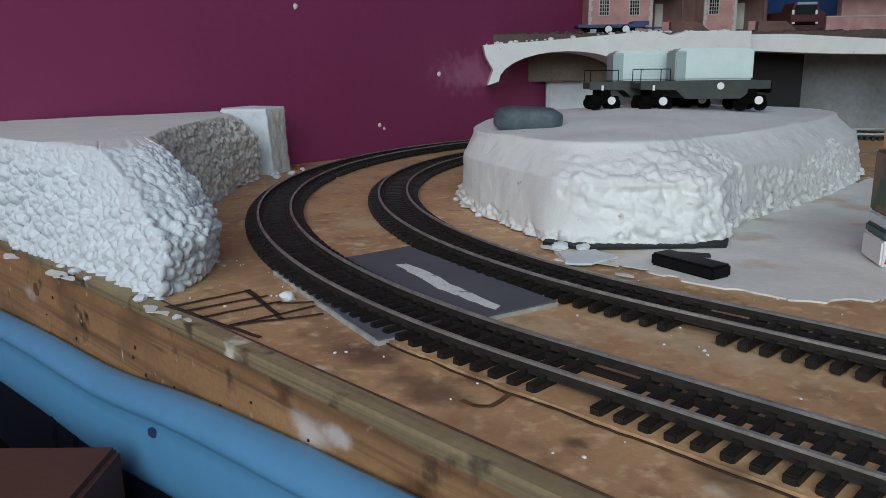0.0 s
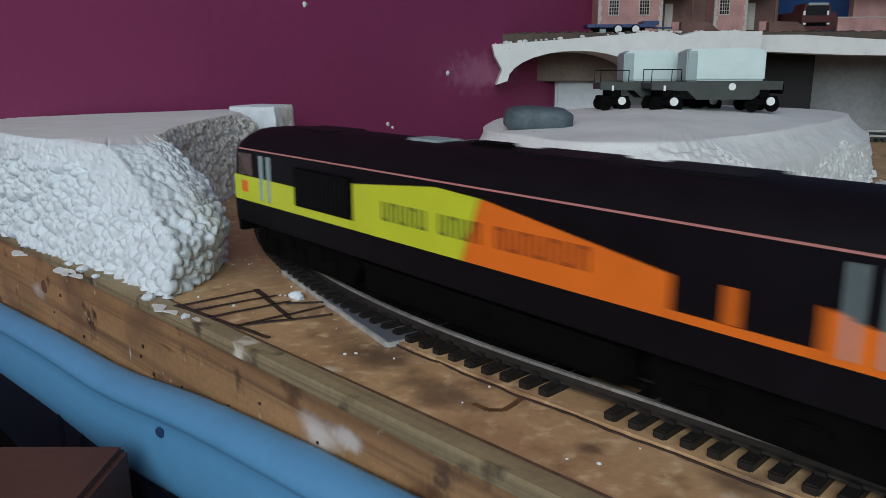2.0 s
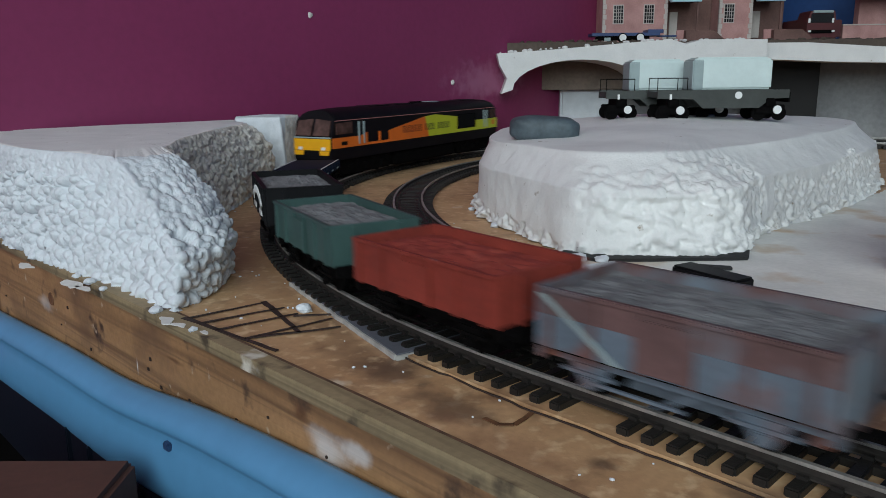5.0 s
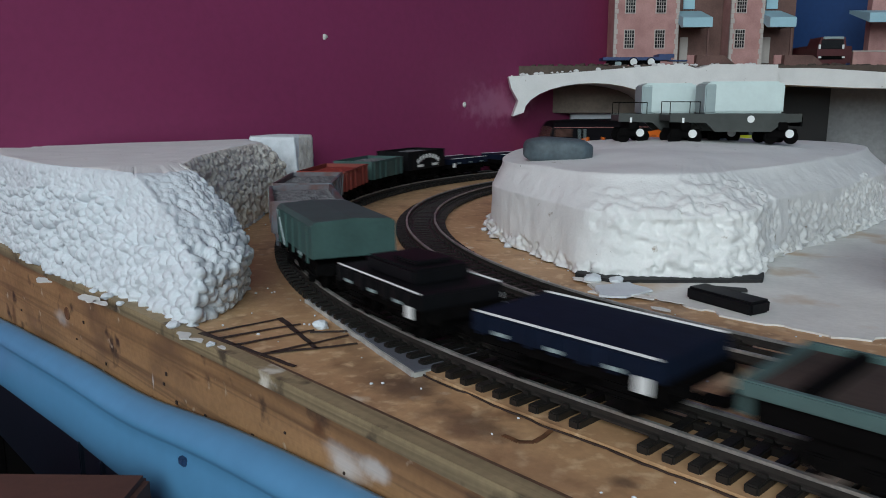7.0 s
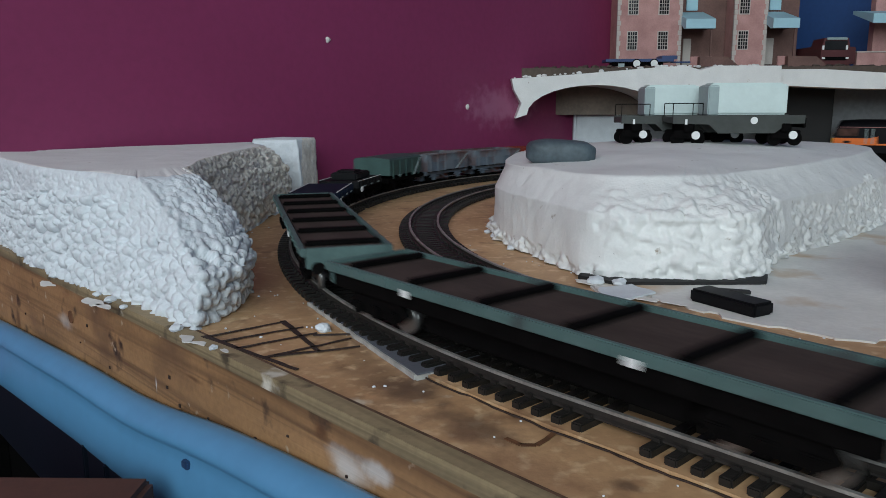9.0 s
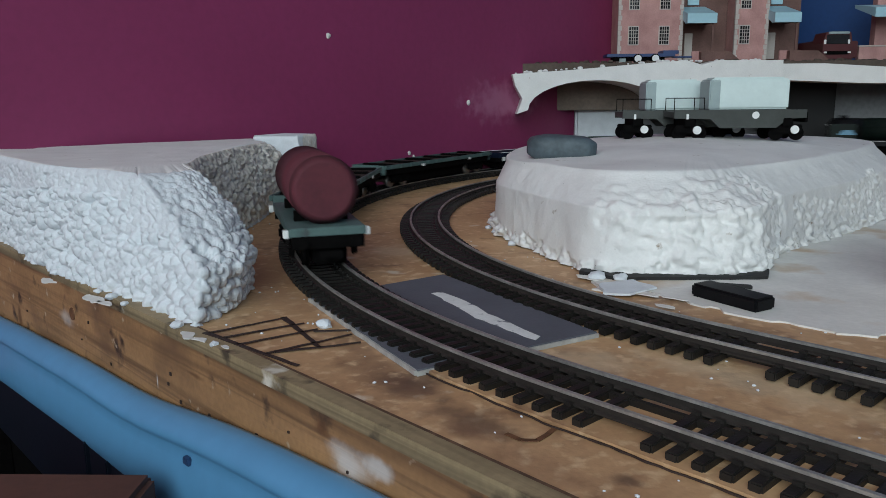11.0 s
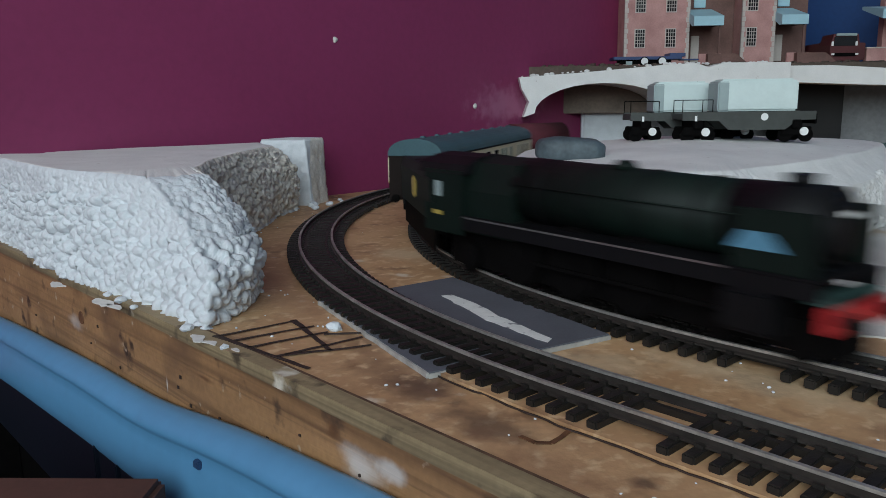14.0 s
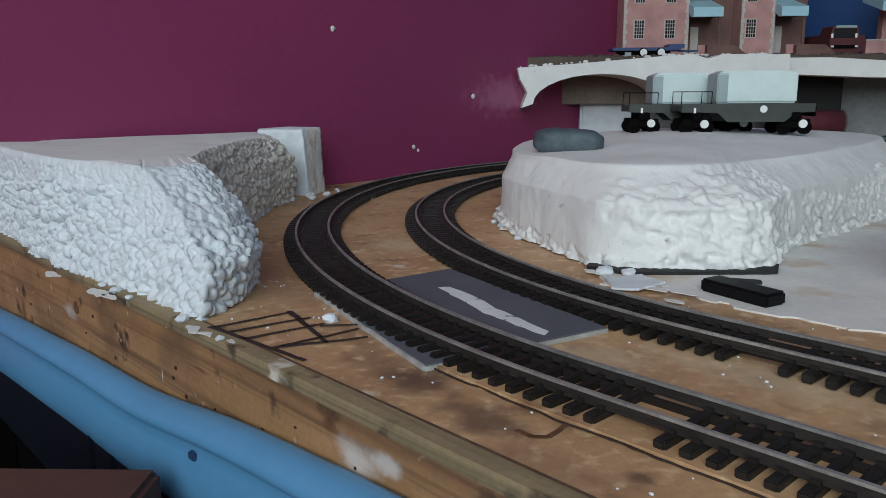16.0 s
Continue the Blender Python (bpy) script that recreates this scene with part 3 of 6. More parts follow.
def hill_rough(p):
    """Torn on its right flank, in a gouge on the front and along the foot; plastered smooth elsewhere."""
    torn = noise.noise(p * 30 + Vector((3, 1, 0)))
    gouge = math.hypot((p.x - 0.098) / 0.034, (p.z - 0.024) / 0.016) + torn * 0.8
    foot = p.z < 0.007 + 0.006 * noise.noise(p * 60)
    if p.x > 0.165 and not foot:
        return (0.0021, 290, 0.35) if p.z < 0.026 + 0.010 * torn else (0.0012, 110, 0.1)
    if foot:
        return (0.0044, 190, 0.22)
    chip = 0.0014 * max(0.0, noise.noise(p * 17 + Vector((4, 0, 2))) + 0.1)
    if p.y < 0.42:
        k = min(1.0, max(0.0, (1.5 - gouge) / 0.9))
        k = k * k * (3 - 2 * k)
        return (0.0012 + chip + 0.0026 * k, 150, 0.1 + 0.15 * min(1.0, k * 3))
    return (0.0012 + chip, 110, 0.1)


HILL_FOOT = [(0.319, 0.567), (0.215, 0.442), (0.168, 0.403), (0.142, 0.372), (0.127, 0.338), (0.085, 0.335), (0.050, 0.341), (0.036, 0.378), (0.017, 0.425), (0.010, 0.461), (0.03, 0.58), (0.09, 0.69), (0.20, 0.74), (0.33, 0.68)]
HILL_MID = [(0.315, 0.570), (0.212, 0.446), (0.168, 0.408), (0.143, 0.380), (0.127, 0.346), (0.087, 0.341), (0.053, 0.347), (0.038, 0.382), (0.018, 0.428), (0.011, 0.463), (0.03, 0.58), (0.09, 0.69), (0.20, 0.74), (0.33, 0.68)]
HILL_TOP = [(0.300, 0.580), (0.205, 0.462), (0.165, 0.424), (0.138, 0.404), (0.115, 0.378), (0.090, 0.366), (0.063, 0.369), (0.046, 0.396), (0.026, 0.434), (0.018, 0.466), (0.035, 0.58), (0.10, 0.685), (0.20, 0.73), (0.32, 0.67)]
foam("foam_hill", [(0.0008, rounded(rounded(rounded(HILL_FOOT)))), (0.030, rounded(rounded(rounded(HILL_MID)))), (0.0435, rounded(rounded(rounded(HILL_TOP))))],
     "plastered white polystyrene hill between the track and the bridge", [M_FOAMTOP, M_FOAMTOP, M_FOAM], hill_rough, 0.00105, domed=0.0075)


# ---- upper level: foam bridge, deck and backing ----
def arch_outline():
    top = [(0.045, 0.104), (0.11, 0.108), (0.20, 0.115), (0.23, 0.1165), (0.245, 0.112), (0.262, 0.1165), (0.33, 0.116)]
    low = [(0.33, 0.068), (0.215, 0.066)]
    for i in range(15):
        a = math.pi * i / 14
        low.append((0.135 + 0.073 * math.cos(a), 0.066 + 0.031 * math.sin(a)))
    return top + low + [(0.050, 0.062), (0.056, 0.078), (0.048, 0.092)]


bm = prism(bmesh.new(), arch_outline(), "y", 0.845, 0.935)
bmesh.ops.triangulate(bm, faces=bm.faces)
tagged(part("foam_bridge", bm, M_FOAMTOP), "white polystyrene arch bridge joining the maroon wall", "bridge", "foam scenery")
bm = prism(bmesh.new(), [(0.33, 0.113), (0.38, 0.113), (0.46, 0.108), (0.62, 0.100), (0.76, 0.098), (0.76, 0.088), (0.62, 0.088), (0.42, 0.092), (0.33, 0.096)], "y", 0.862, 0.90)
bmesh.ops.triangulate(bm, faces=bm.faces)
tagged(part("foam_parapet", bm, M_FOAMTOP), "rough white polystyrene strip along the deck edge", "foam strip", "foam scenery")
slab("upper_deck", [(0.055, 0.885), (0.62, 0.875), (0.80, 0.70), (0.98, 0.52), (1.09, 0.575), (0.405, 1.262)], 0.104, 0.1165, M_DECK, "brown upper deck board carrying the model houses", "deck")
bm = box(bmesh.new(), 0.128, 0.192, 0.952, 0.985, 0.0, 0.1038, 0.003)
tagged(part("foam_pier", bm, M_FOAM), "white polystyrene pier under the arch behind the tracks", "pier", "foam scenery")
# added panel whose brown stands for the shaded underside of the arch
tagged(part("vault_shade_panel", box(bmesh.new(), 0.10, 0.33, 0.936, 0.942, 0.064, 0.1038, 0.001), M_VAULT), "added brown panel standing in for the shaded arch underside", "foam panel", "foam scenery")
slab("cavern_backing", [(0.15, 0.992), (0.30, 1.01), (0.66, 0.955), (0.80, 0.83), (0.815, 0.845), (0.67, 0.972), (0.30, 1.03), (0.16, 1.01)], 0.0, 0.104, M_CAVE, "grey backing board under the upper deck", "backing")


# solid black block in place of the deep shade under the deck
tagged(part("deck_dark", box(bmesh.new(), 0.352, 0.432, 0.936, 0.960, 0.020, 0.0985, 0.004), M_DARKCARD), "black block standing in for the dark under the upper deck", "tunnel mouth", kind="structure")


# ---- trains: vehicles face +x, z from the rail top ----
def wheelset(parent, x, r=0.006, mat=None, y=0.0088):
    bm = bmesh.new()
    for e in (-1, 1):
        cyl(bm, (x, e * (y - 0.0012), r), (x, e * (y + 0.001), r), r, seg=18)
        cyl(bm, (x, e * (y + 0.001), r), (x, e * (y + 0.0014), r), r * 0.45, seg=10)
        cyl(bm, (x, e * (y - 0.0018), r), (x, e * (y - 0.0012), r), r * 1.1, seg=18)
    cyl(bm, (x, -y, r), (x, y, r), 0.0011, seg=8)
    return part("wheelset", bm, mat or M_UNDER, parent)


def buffers(parent, xe, z=0.0135, mat=None):
    for e in (-1, 1):
        for s in (-1, 1):
            bm = cyl(bmesh.new(), (e * xe, s * 0.0115, z), (e * (xe + 0.003), s * 0.0115, z), 0.0012, seg=10)
            cyl(bm, (e * (xe + 0.003), s * 0.0115, z), (e * (xe + 0.004), s * 0.0115, z), 0.0026, seg=14)
            part("buffer", bm, mat or M_UNDER, parent)
    for e in (-1, 1):
        bm = box(bmesh.new(), min(e * xe, e * (xe + 0.0075)), max(e * xe, e * (xe + 0.0075)), -0.0025, 0.0025, 0.007, 0.0085, 0.0004)
        box(bm, min(e * (xe + 0.006), e * (xe + 0.0075)), max(e * (xe + 0.006), e * (xe + 0.0075)), -0.005, 0.005, 0.007, 0.0105, 0.0003)
        part("coupling", bm, M_UNDER, parent)


def underframe(parent, hx, mat, wheel=0.0058, base=0.6, wmat=None):
    bm = bmesh.new()
    for e in (-1, 1):
        box(bm, -hx, hx, e * 0.0125 - 0.0008, e * 0.0125 + 0.0008, 0.011, 0.0155, 0.0002)
        box(bm, e * hx - 0.0008, e * hx + 0.0008, -0.0155, 0.0155, 0.0105, 0.016, 0.0002)
        for x in (-hx * base, hx * base):
            prism(bm, [(x - 0.0055, 0.0115), (x - 0.002, 0.004), (x + 0.002, 0.004), (x + 0.0055, 0.0115)], "y", e * 0.0130, e * 0.0138)
            box(bm, x - 0.0018, x + 0.0018, e * 0.0143 - 0.001, e * 0.0143 + 0.001, 0.0042, 0.0082, 0.0004)
            box(bm, x - 0.007, x + 0.007, e * 0.0140 - 0.0005, e * 0.0140 + 0.0005, 0.0082, 0.0094)
        box(bm, -0.004, hx * base, e * 0.0150 - 0.0004, e * 0.0150 + 0.0004, 0.0062, 0.0072)
        prism(bm, [(-0.008, 0.0115), (0.004, 0.003), (0.0055, 0.003), (-0.005, 0.0115)], "y", e * 0.0118, e * 0.0124)
    box(bm, -hx, hx, -0.012, 0.012, 0.0125, 0.0155)
    box(bm, -hx * 0.9, hx * 0.9, -0.0062, 0.0062, 0.0028, 0.0130, 0.0008)
    part("underframe", bm, mat, parent)
    for x in (-hx * base, hx * base):
        wheelset(parent, x, wheel, wmat)
    buffers(parent, hx)


def vehicle(name, label, category="wagon"):
    return thing(name, label, category, group="goods train")


def open_wagon(hx, mat, label, load, height=0.034, chassis=None, panel=None, door=True, stripe=False, lower=None):
    v = vehicle("open_wagon", label)
    underframe(v, hx, chassis or M_UNDER)
    t = 0.0011
    for e in (-1, 1):
        bm = box(bmesh.new(), -hx, hx, e * 0.0160 - t / 2, e * 0.0160 + t / 2, 0.0155, height, 0.0003)
        box(bm, -hx, hx, e * 0.0164 - 0.0008, e * 0.0164 + 0.0008, height - 0.0016, height, 0.0003)
        wall = part("side_wall", bm, mat, v)
        for i in range(6):
            x = -hx + 0.004 + (2 * hx - 0.008) * i / 5
            part("rib", box(bmesh.new(), x - 0.0007, x + 0.0007, e * 0.0169 - 0.0005, e * 0.0169 + 0.0005, 0.0155, height - 0.001), mat, wall)
        if lower:
            part("lower_panel", box(bmesh.new(), -hx, hx, e * 0.01645 - 0.0003, e * 0.01645 + 0.0003, 0.0157, 0.0155 + (height - 0.0155) * 0.55), lower, v, "blue-grey weathered lower side")
        if stripe:
            part("white_stripe", prism(bmesh.new(), [(hx - 0.001, height - 0.002), (hx - 0.003, height - 0.002), (hx * 0.30, 0.0162), (hx * 0.30 + 0.002, 0.0162)], "y", e * 0.0176, e * 0.0179), M_FLASKDK, v, "pale diagonal stripe")
    for e in (-1, 1):
        bm = box(bmesh.new(), e * hx - t / 2, e * hx + t / 2, -0.0165, 0.0165, 0.0155, height, 0.0003)
        for y in (-0.0085, 0.0085):
            box(bm, e * (hx + 0.0009) - 0.0005, e * (hx + 0.0009) + 0.0005, y - 0.0009, y + 0.0009, 0.0155, height - 0.001)
        part("end_wall", bm, mat, v)
    bm = box(bmesh.new(), -hx, hx, -0.016, 0.016, 0.0148, 0.0158)
    part("wagon_floor", bm, M_UNDER, v)
    if door:
        for e in (-1, 1):
            bm = box(bmesh.new(), -0.007, 0.007, e * 0.0174 - 0.0004, e * 0.0174 + 0.0004, 0.0165, height - 0.003, 0.0003)
            part("side_door", bm, panel or mat, v)
    if load:
        bm = bmesh.new()
        nx, ny = 30, 14
        g = [[bm.verts.new((-hx + 0.001 + (2 * hx - 0.002) * i / nx, -0.0152 + 0.0304 * j / ny,
                            height - 0.004 + 0.003 * math.sin(math.pi * i / nx) * math.sin(math.pi * j / ny) + random.uniform(-0.0009, 0.0009))) for j in range(ny + 1)] for i in range(nx + 1)]
        for i in range(nx):
            for j in range(ny):
                bm.faces.new((g[i][j], g[i + 1][j], g[i + 1][j + 1], g[i][j + 1]))
        part("stone_load", bm, load, v, "grey crushed stone load")
    return v


def sheeted_wagon(hx, mat, label, height=0.040):
    v = vehicle("covered_wagon", label)
    underframe(v, hx, M_UNDER)
    bm = prism(bmesh.new(), [(-0.0168, 0.0190), (-0.0168, height - 0.002), (-0.0150, height), (0, height + 0.0012), (0.0150, height), (0.0168, height - 0.002), (0.0168, 0.0190)], "x", -hx, hx)
    part("hood", bm, mat, v)
    for e in (-1, 1):
        for i in range(5):
            x = -hx + 0.006 + (2 * hx - 0.012) * i / 4
            bm = box(bmesh.new(), x - 0.0006, x + 0.0006, e * 0.0170 - 0.0004, e * 0.0170 + 0.0004, 0.0158, height - 0.003)
            part("rib", bm, mat, v)
    for e in (-1, 1):
        part("pale_stripe", prism(bmesh.new(), [(hx - 0.001, height - 0.003), (hx - 0.004, height - 0.003), (hx * 0.45, 0.0162), (hx * 0.45 + 0.003, 0.0162)], "y", e * 0.0169, e * 0.0174), M_FLASKDK, v, "pale diagonal stripe")
        part("lower_band", box(bmesh.new(), -hx * 0.5, -hx * 0.3, e * 0.0171 - 0.0002, e * 0.0171 + 0.0002, 0.0175, 0.0190), M_FLASKDK, v)
    return v


def low_wagon(hx, label, load=True, body=None):
    """A low dark wagon with white top rails."""
    v = vehicle("low_wagon", label)
    underframe(v, hx, M_UNDER)
    bm = box(bmesh.new(), -hx, hx, -0.0155, 0.0155, 0.0155, 0.0225, 0.0006)
    for e in (-1, 1):
        for i in range(7):
            x = -hx + 0.004 + (2 * hx - 0.008) * i / 6
            box(bm, x - 0.0007, x + 0.0007, e * 0.0160 - 0.0006, e * 0.0160 + 0.0006, 0.0155, 0.0225)
    part("body", bm, body or M_NAVY, v)
    for e in (-1, 1):
        part("white_rail", box(bmesh.new(), -hx * 0.96, hx * 0.96, e * 0.0150 - 0.0004, e * 0.0150 + 0.0004, 0.0226, 0.0233, 0.0002), M_WHITE, v, "white painted top rail")
        for i in range(3):
            x = -hx * 0.6 + hx * 0.6 * i
            part("white_mark", box(bmesh.new(), x - 0.0022, x + 0.0022, e * 0.0166 - 0.0002, e * 0.0166 + 0.0002, 0.0168, 0.0180), M_FLASKDK, v)
        part("white_plate", box(bmesh.new(), -hx + 0.002, -hx + 0.0056, e * 0.0169 - 0.0004, e * 0.0169 + 0.0004, 0.0125, 0.0175, 0.0002), M_WHITE, v, "white plate near the end")
    if load:
        bm = box(bmesh.new(), -hx * 0.62, hx * 0.55, -0.0105, 0.0105, 0.0225, 0.0295, 0.0012)
        box(bm, -hx * 0.45, hx * 0.1, -0.0075, 0.0075, 0.0295, 0.0315, 0.0008)
        part("dark_load", bm, M_BLACK, v)
    return v


def lettered_wagon(hx, label):
    v = open_wagon(hx, M_BLACK, label, M_COAL, 0.036, door=False)
    v.name = "private_owner_wagon"
    for e in (-1, 1):
        for i in range(8):
            a = math.pi * (0.2 + 0.6 * i / 7)
            bm = box(bmesh.new(), -0.0016, 0.0016, -0.0002, 0.0002, -0.0022, 0.0022)
            part("letter_bar", bm, M_WHITE, v, m=Matrix.Translation((math.cos(a) * 0.022, e * 0.0176, 0.0175 + math.sin(a) * 0.0125)) @ Matrix.Rotation((math.pi / 2 - a) * (1 if e < 0 else 1), 4, "Y"))
        for x in (-0.014, 0.012):
            part("letter_bar", box(bmesh.new(), x - 0.005, x + 0.005, e * 0.0176 - 0.0002, e * 0.0176 + 0.0002, 0.0185, 0.0212), M_WHITE, v)
    return v


def bogie(parent, x, wb=0.012, r=0.0055, length=0.036):
    bm = bmesh.new()
    for e in (-1, 1):
        prism(bm, [(x - length / 2, 0.0075), (x - length / 2 + 0.004, 0.0045), (x + length / 2 - 0.004, 0.0045), (x + length / 2, 0.0075), (x + length / 2 - 0.003, 0.0115), (x - length / 2 + 0.003, 0.0115)], "y", e * 0.0125, e * 0.0142)
        for d in (-wb, 0, wb):
            box(bm, x + d - 0.002, x + d + 0.002, e * 0.0147 - 0.0008, e * 0.0147 + 0.0008, 0.004, 0.0085, 0.0004)
    box(bm, x - length * 0.35, x + length * 0.35, -0.012, 0.012, 0.008, 0.012)
    b = part("bogie", bm, M_UNDER, parent)
    for d in (-wb, wb):
        bm = bmesh.new()
        for e in (-1, 1):
            cyl(bm, (x + d, e * 0.0076, r), (x + d, e * 0.0100, r), r, seg=18)
        cyl(bm, (x + d, -0.009, r), (x + d, 0.009, r), 0.0011, seg=8)
        part("wheelset", bm, M_STEEL, b)
    return b


def flat_wagon(hx, label):
    v = vehicle("flat_wagon", label)
    for x in (-hx * 0.72, hx * 0.72):
        bogie(v, x, 0.010, 0.0052, 0.032)
    for e in (-1, 1):
        bm = box(bmesh.new(), -hx, hx, e * 0.0168 - 0.0010, e * 0.0168 + 0.0010, 0.0178, 0.0215, 0.0004)
        part("side_frame", bm, M_FLATGREEN, v)
        part("side_girder", box(bmesh.new(), -hx * 0.97, hx * 0.97, e * 0.0150 - 0.0010, e * 0.0150 + 0.0010, 0.0120, 0.0176, 0.0004), M_UNDER, v)
        part("end_frame", box(bmesh.new(), min(e * hx, e * (hx - 0.0022)), max(e * hx, e * (hx - 0.0022)), -0.0157, 0.0157, 0.0125, 0.0214, 0.0004), M_FLATGREEN, v)
        for i in range(13):
            x = -hx + 0.008 + (2 * hx - 0.016) * i / 12
            part("stake_pocket", box(bmesh.new(), x - 0.0009, x + 0.0009, e * 0.0179 - 0.0004, e * 0.0179 + 0.0004, 0.0182, 0.0210), M_FLATGREEN, v)
    part("deck", box(bmesh.new(), -hx + 0.001, hx - 0.001, -0.0150, 0.0150, 0.0165, 0.0200), M_DECKWOOD, v, "brown planked deck")
    for i in range(6):
        x = -hx * 0.86 + hx * 1.72 * i / 5
        part("bolster", box(bmesh.new(), x - 0.0022, x + 0.0022, -0.0150, 0.0150, 0.0198, 0.0222, 0.0007), M_UNDER, v, "dark cross bolster")
    for e in (-1, 1):
        for x in (-hx * 0.4, hx * 0.5):
            part("white_plate", box(bmesh.new(), x - 0.002, x + 0.002, e * 0.0182 - 0.0003, e * 0.0182 + 0.0003, 0.0168, 0.0192, 0.0002), M_WHITE, v)
    part("centre_beam", box(bmesh.new(), -hx * 0.52, hx * 0.52, -0.0095, 0.0095, 0.0025, 0.0135, 0.0006), M_UNDER, v)
    buffers(v, hx)
    return v


def tank_wagon(hx, label):
    v = vehicle("tank_wagon", label)
    underframe(v, hx, M_UNDER)
    part("deck", box(bmesh.new(), -hx, hx, -0.0165, 0.0165, 0.0155, 0.0195, 0.0005), M_FLATGREEN, v, "grey-green deck")
    for e in (-1, 1):
        for x in (-hx + 0.004, hx - 0.004):
            part("lamp", box(bmesh.new(), x - 0.0015, x + 0.0015, e * 0.0175 - 0.0012, e * 0.0175 + 0.0012, 0.0150, 0.0185, 0.0003), M_WHITE, v, "white lamp")
    bm = cyl(bmesh.new(), (-hx * 0.80, 0, 0.0345), (hx * 0.80, 0, 0.0345), 0.0150, seg=36)
    for e in (-1, 1):
        cyl(bm, (e * hx * 0.80, 0, 0.0345), (e * hx * 0.84, 0, 0.0345), 0.0150 if e > 0 else 0.0150, 0.0118, seg=36)
    part("barrel", bm, M_TARP, v, "red-brown round barrel", smooth=False)
    for x in (-hx * 0.5, hx * 0.5):
        part("cradle", box(bmesh.new(), x - 0.002, x + 0.002, -0.012, 0.012, 0.0195, 0.024), M_UNDER, v)
    return v


def body_shell(parent, half, prof, rake, mats, name="body", seg=1):
    """A body of one cross-section whose ends lean by rake(z)."""
    bm = bmesh.new()
    k = len(prof)
    stations = [-1.0, -0.955, -0.91, -0.86, -0.80, -0.71, 0.71, 0.80, 0.86, 0.91, 0.955, 1.0]
    rings = [[bm.verts.new((f * (half - rake(z)), y, z)) for y, z in prof] for f in stations]
    for lo, hi in zip(rings, rings[1:]):
        for i in range(k):
            j = (i + 1) % k
            bm.faces.new((lo[i], lo[j], hi[j], hi[i])).smooth = prof[i][1] > 0.038 and prof[j][1] > 0.038
    for side in (rings[0], rings[-1]):
        for i in range(k // 2 - 1):
            bm.faces.new((side[i], side[i + 1], side[k - 2 - i], side[k - 1 - i]))
    bmesh.ops.recalc_face_normals(bm, faces=bm.faces)
    return part(name, bm, mats, parent)


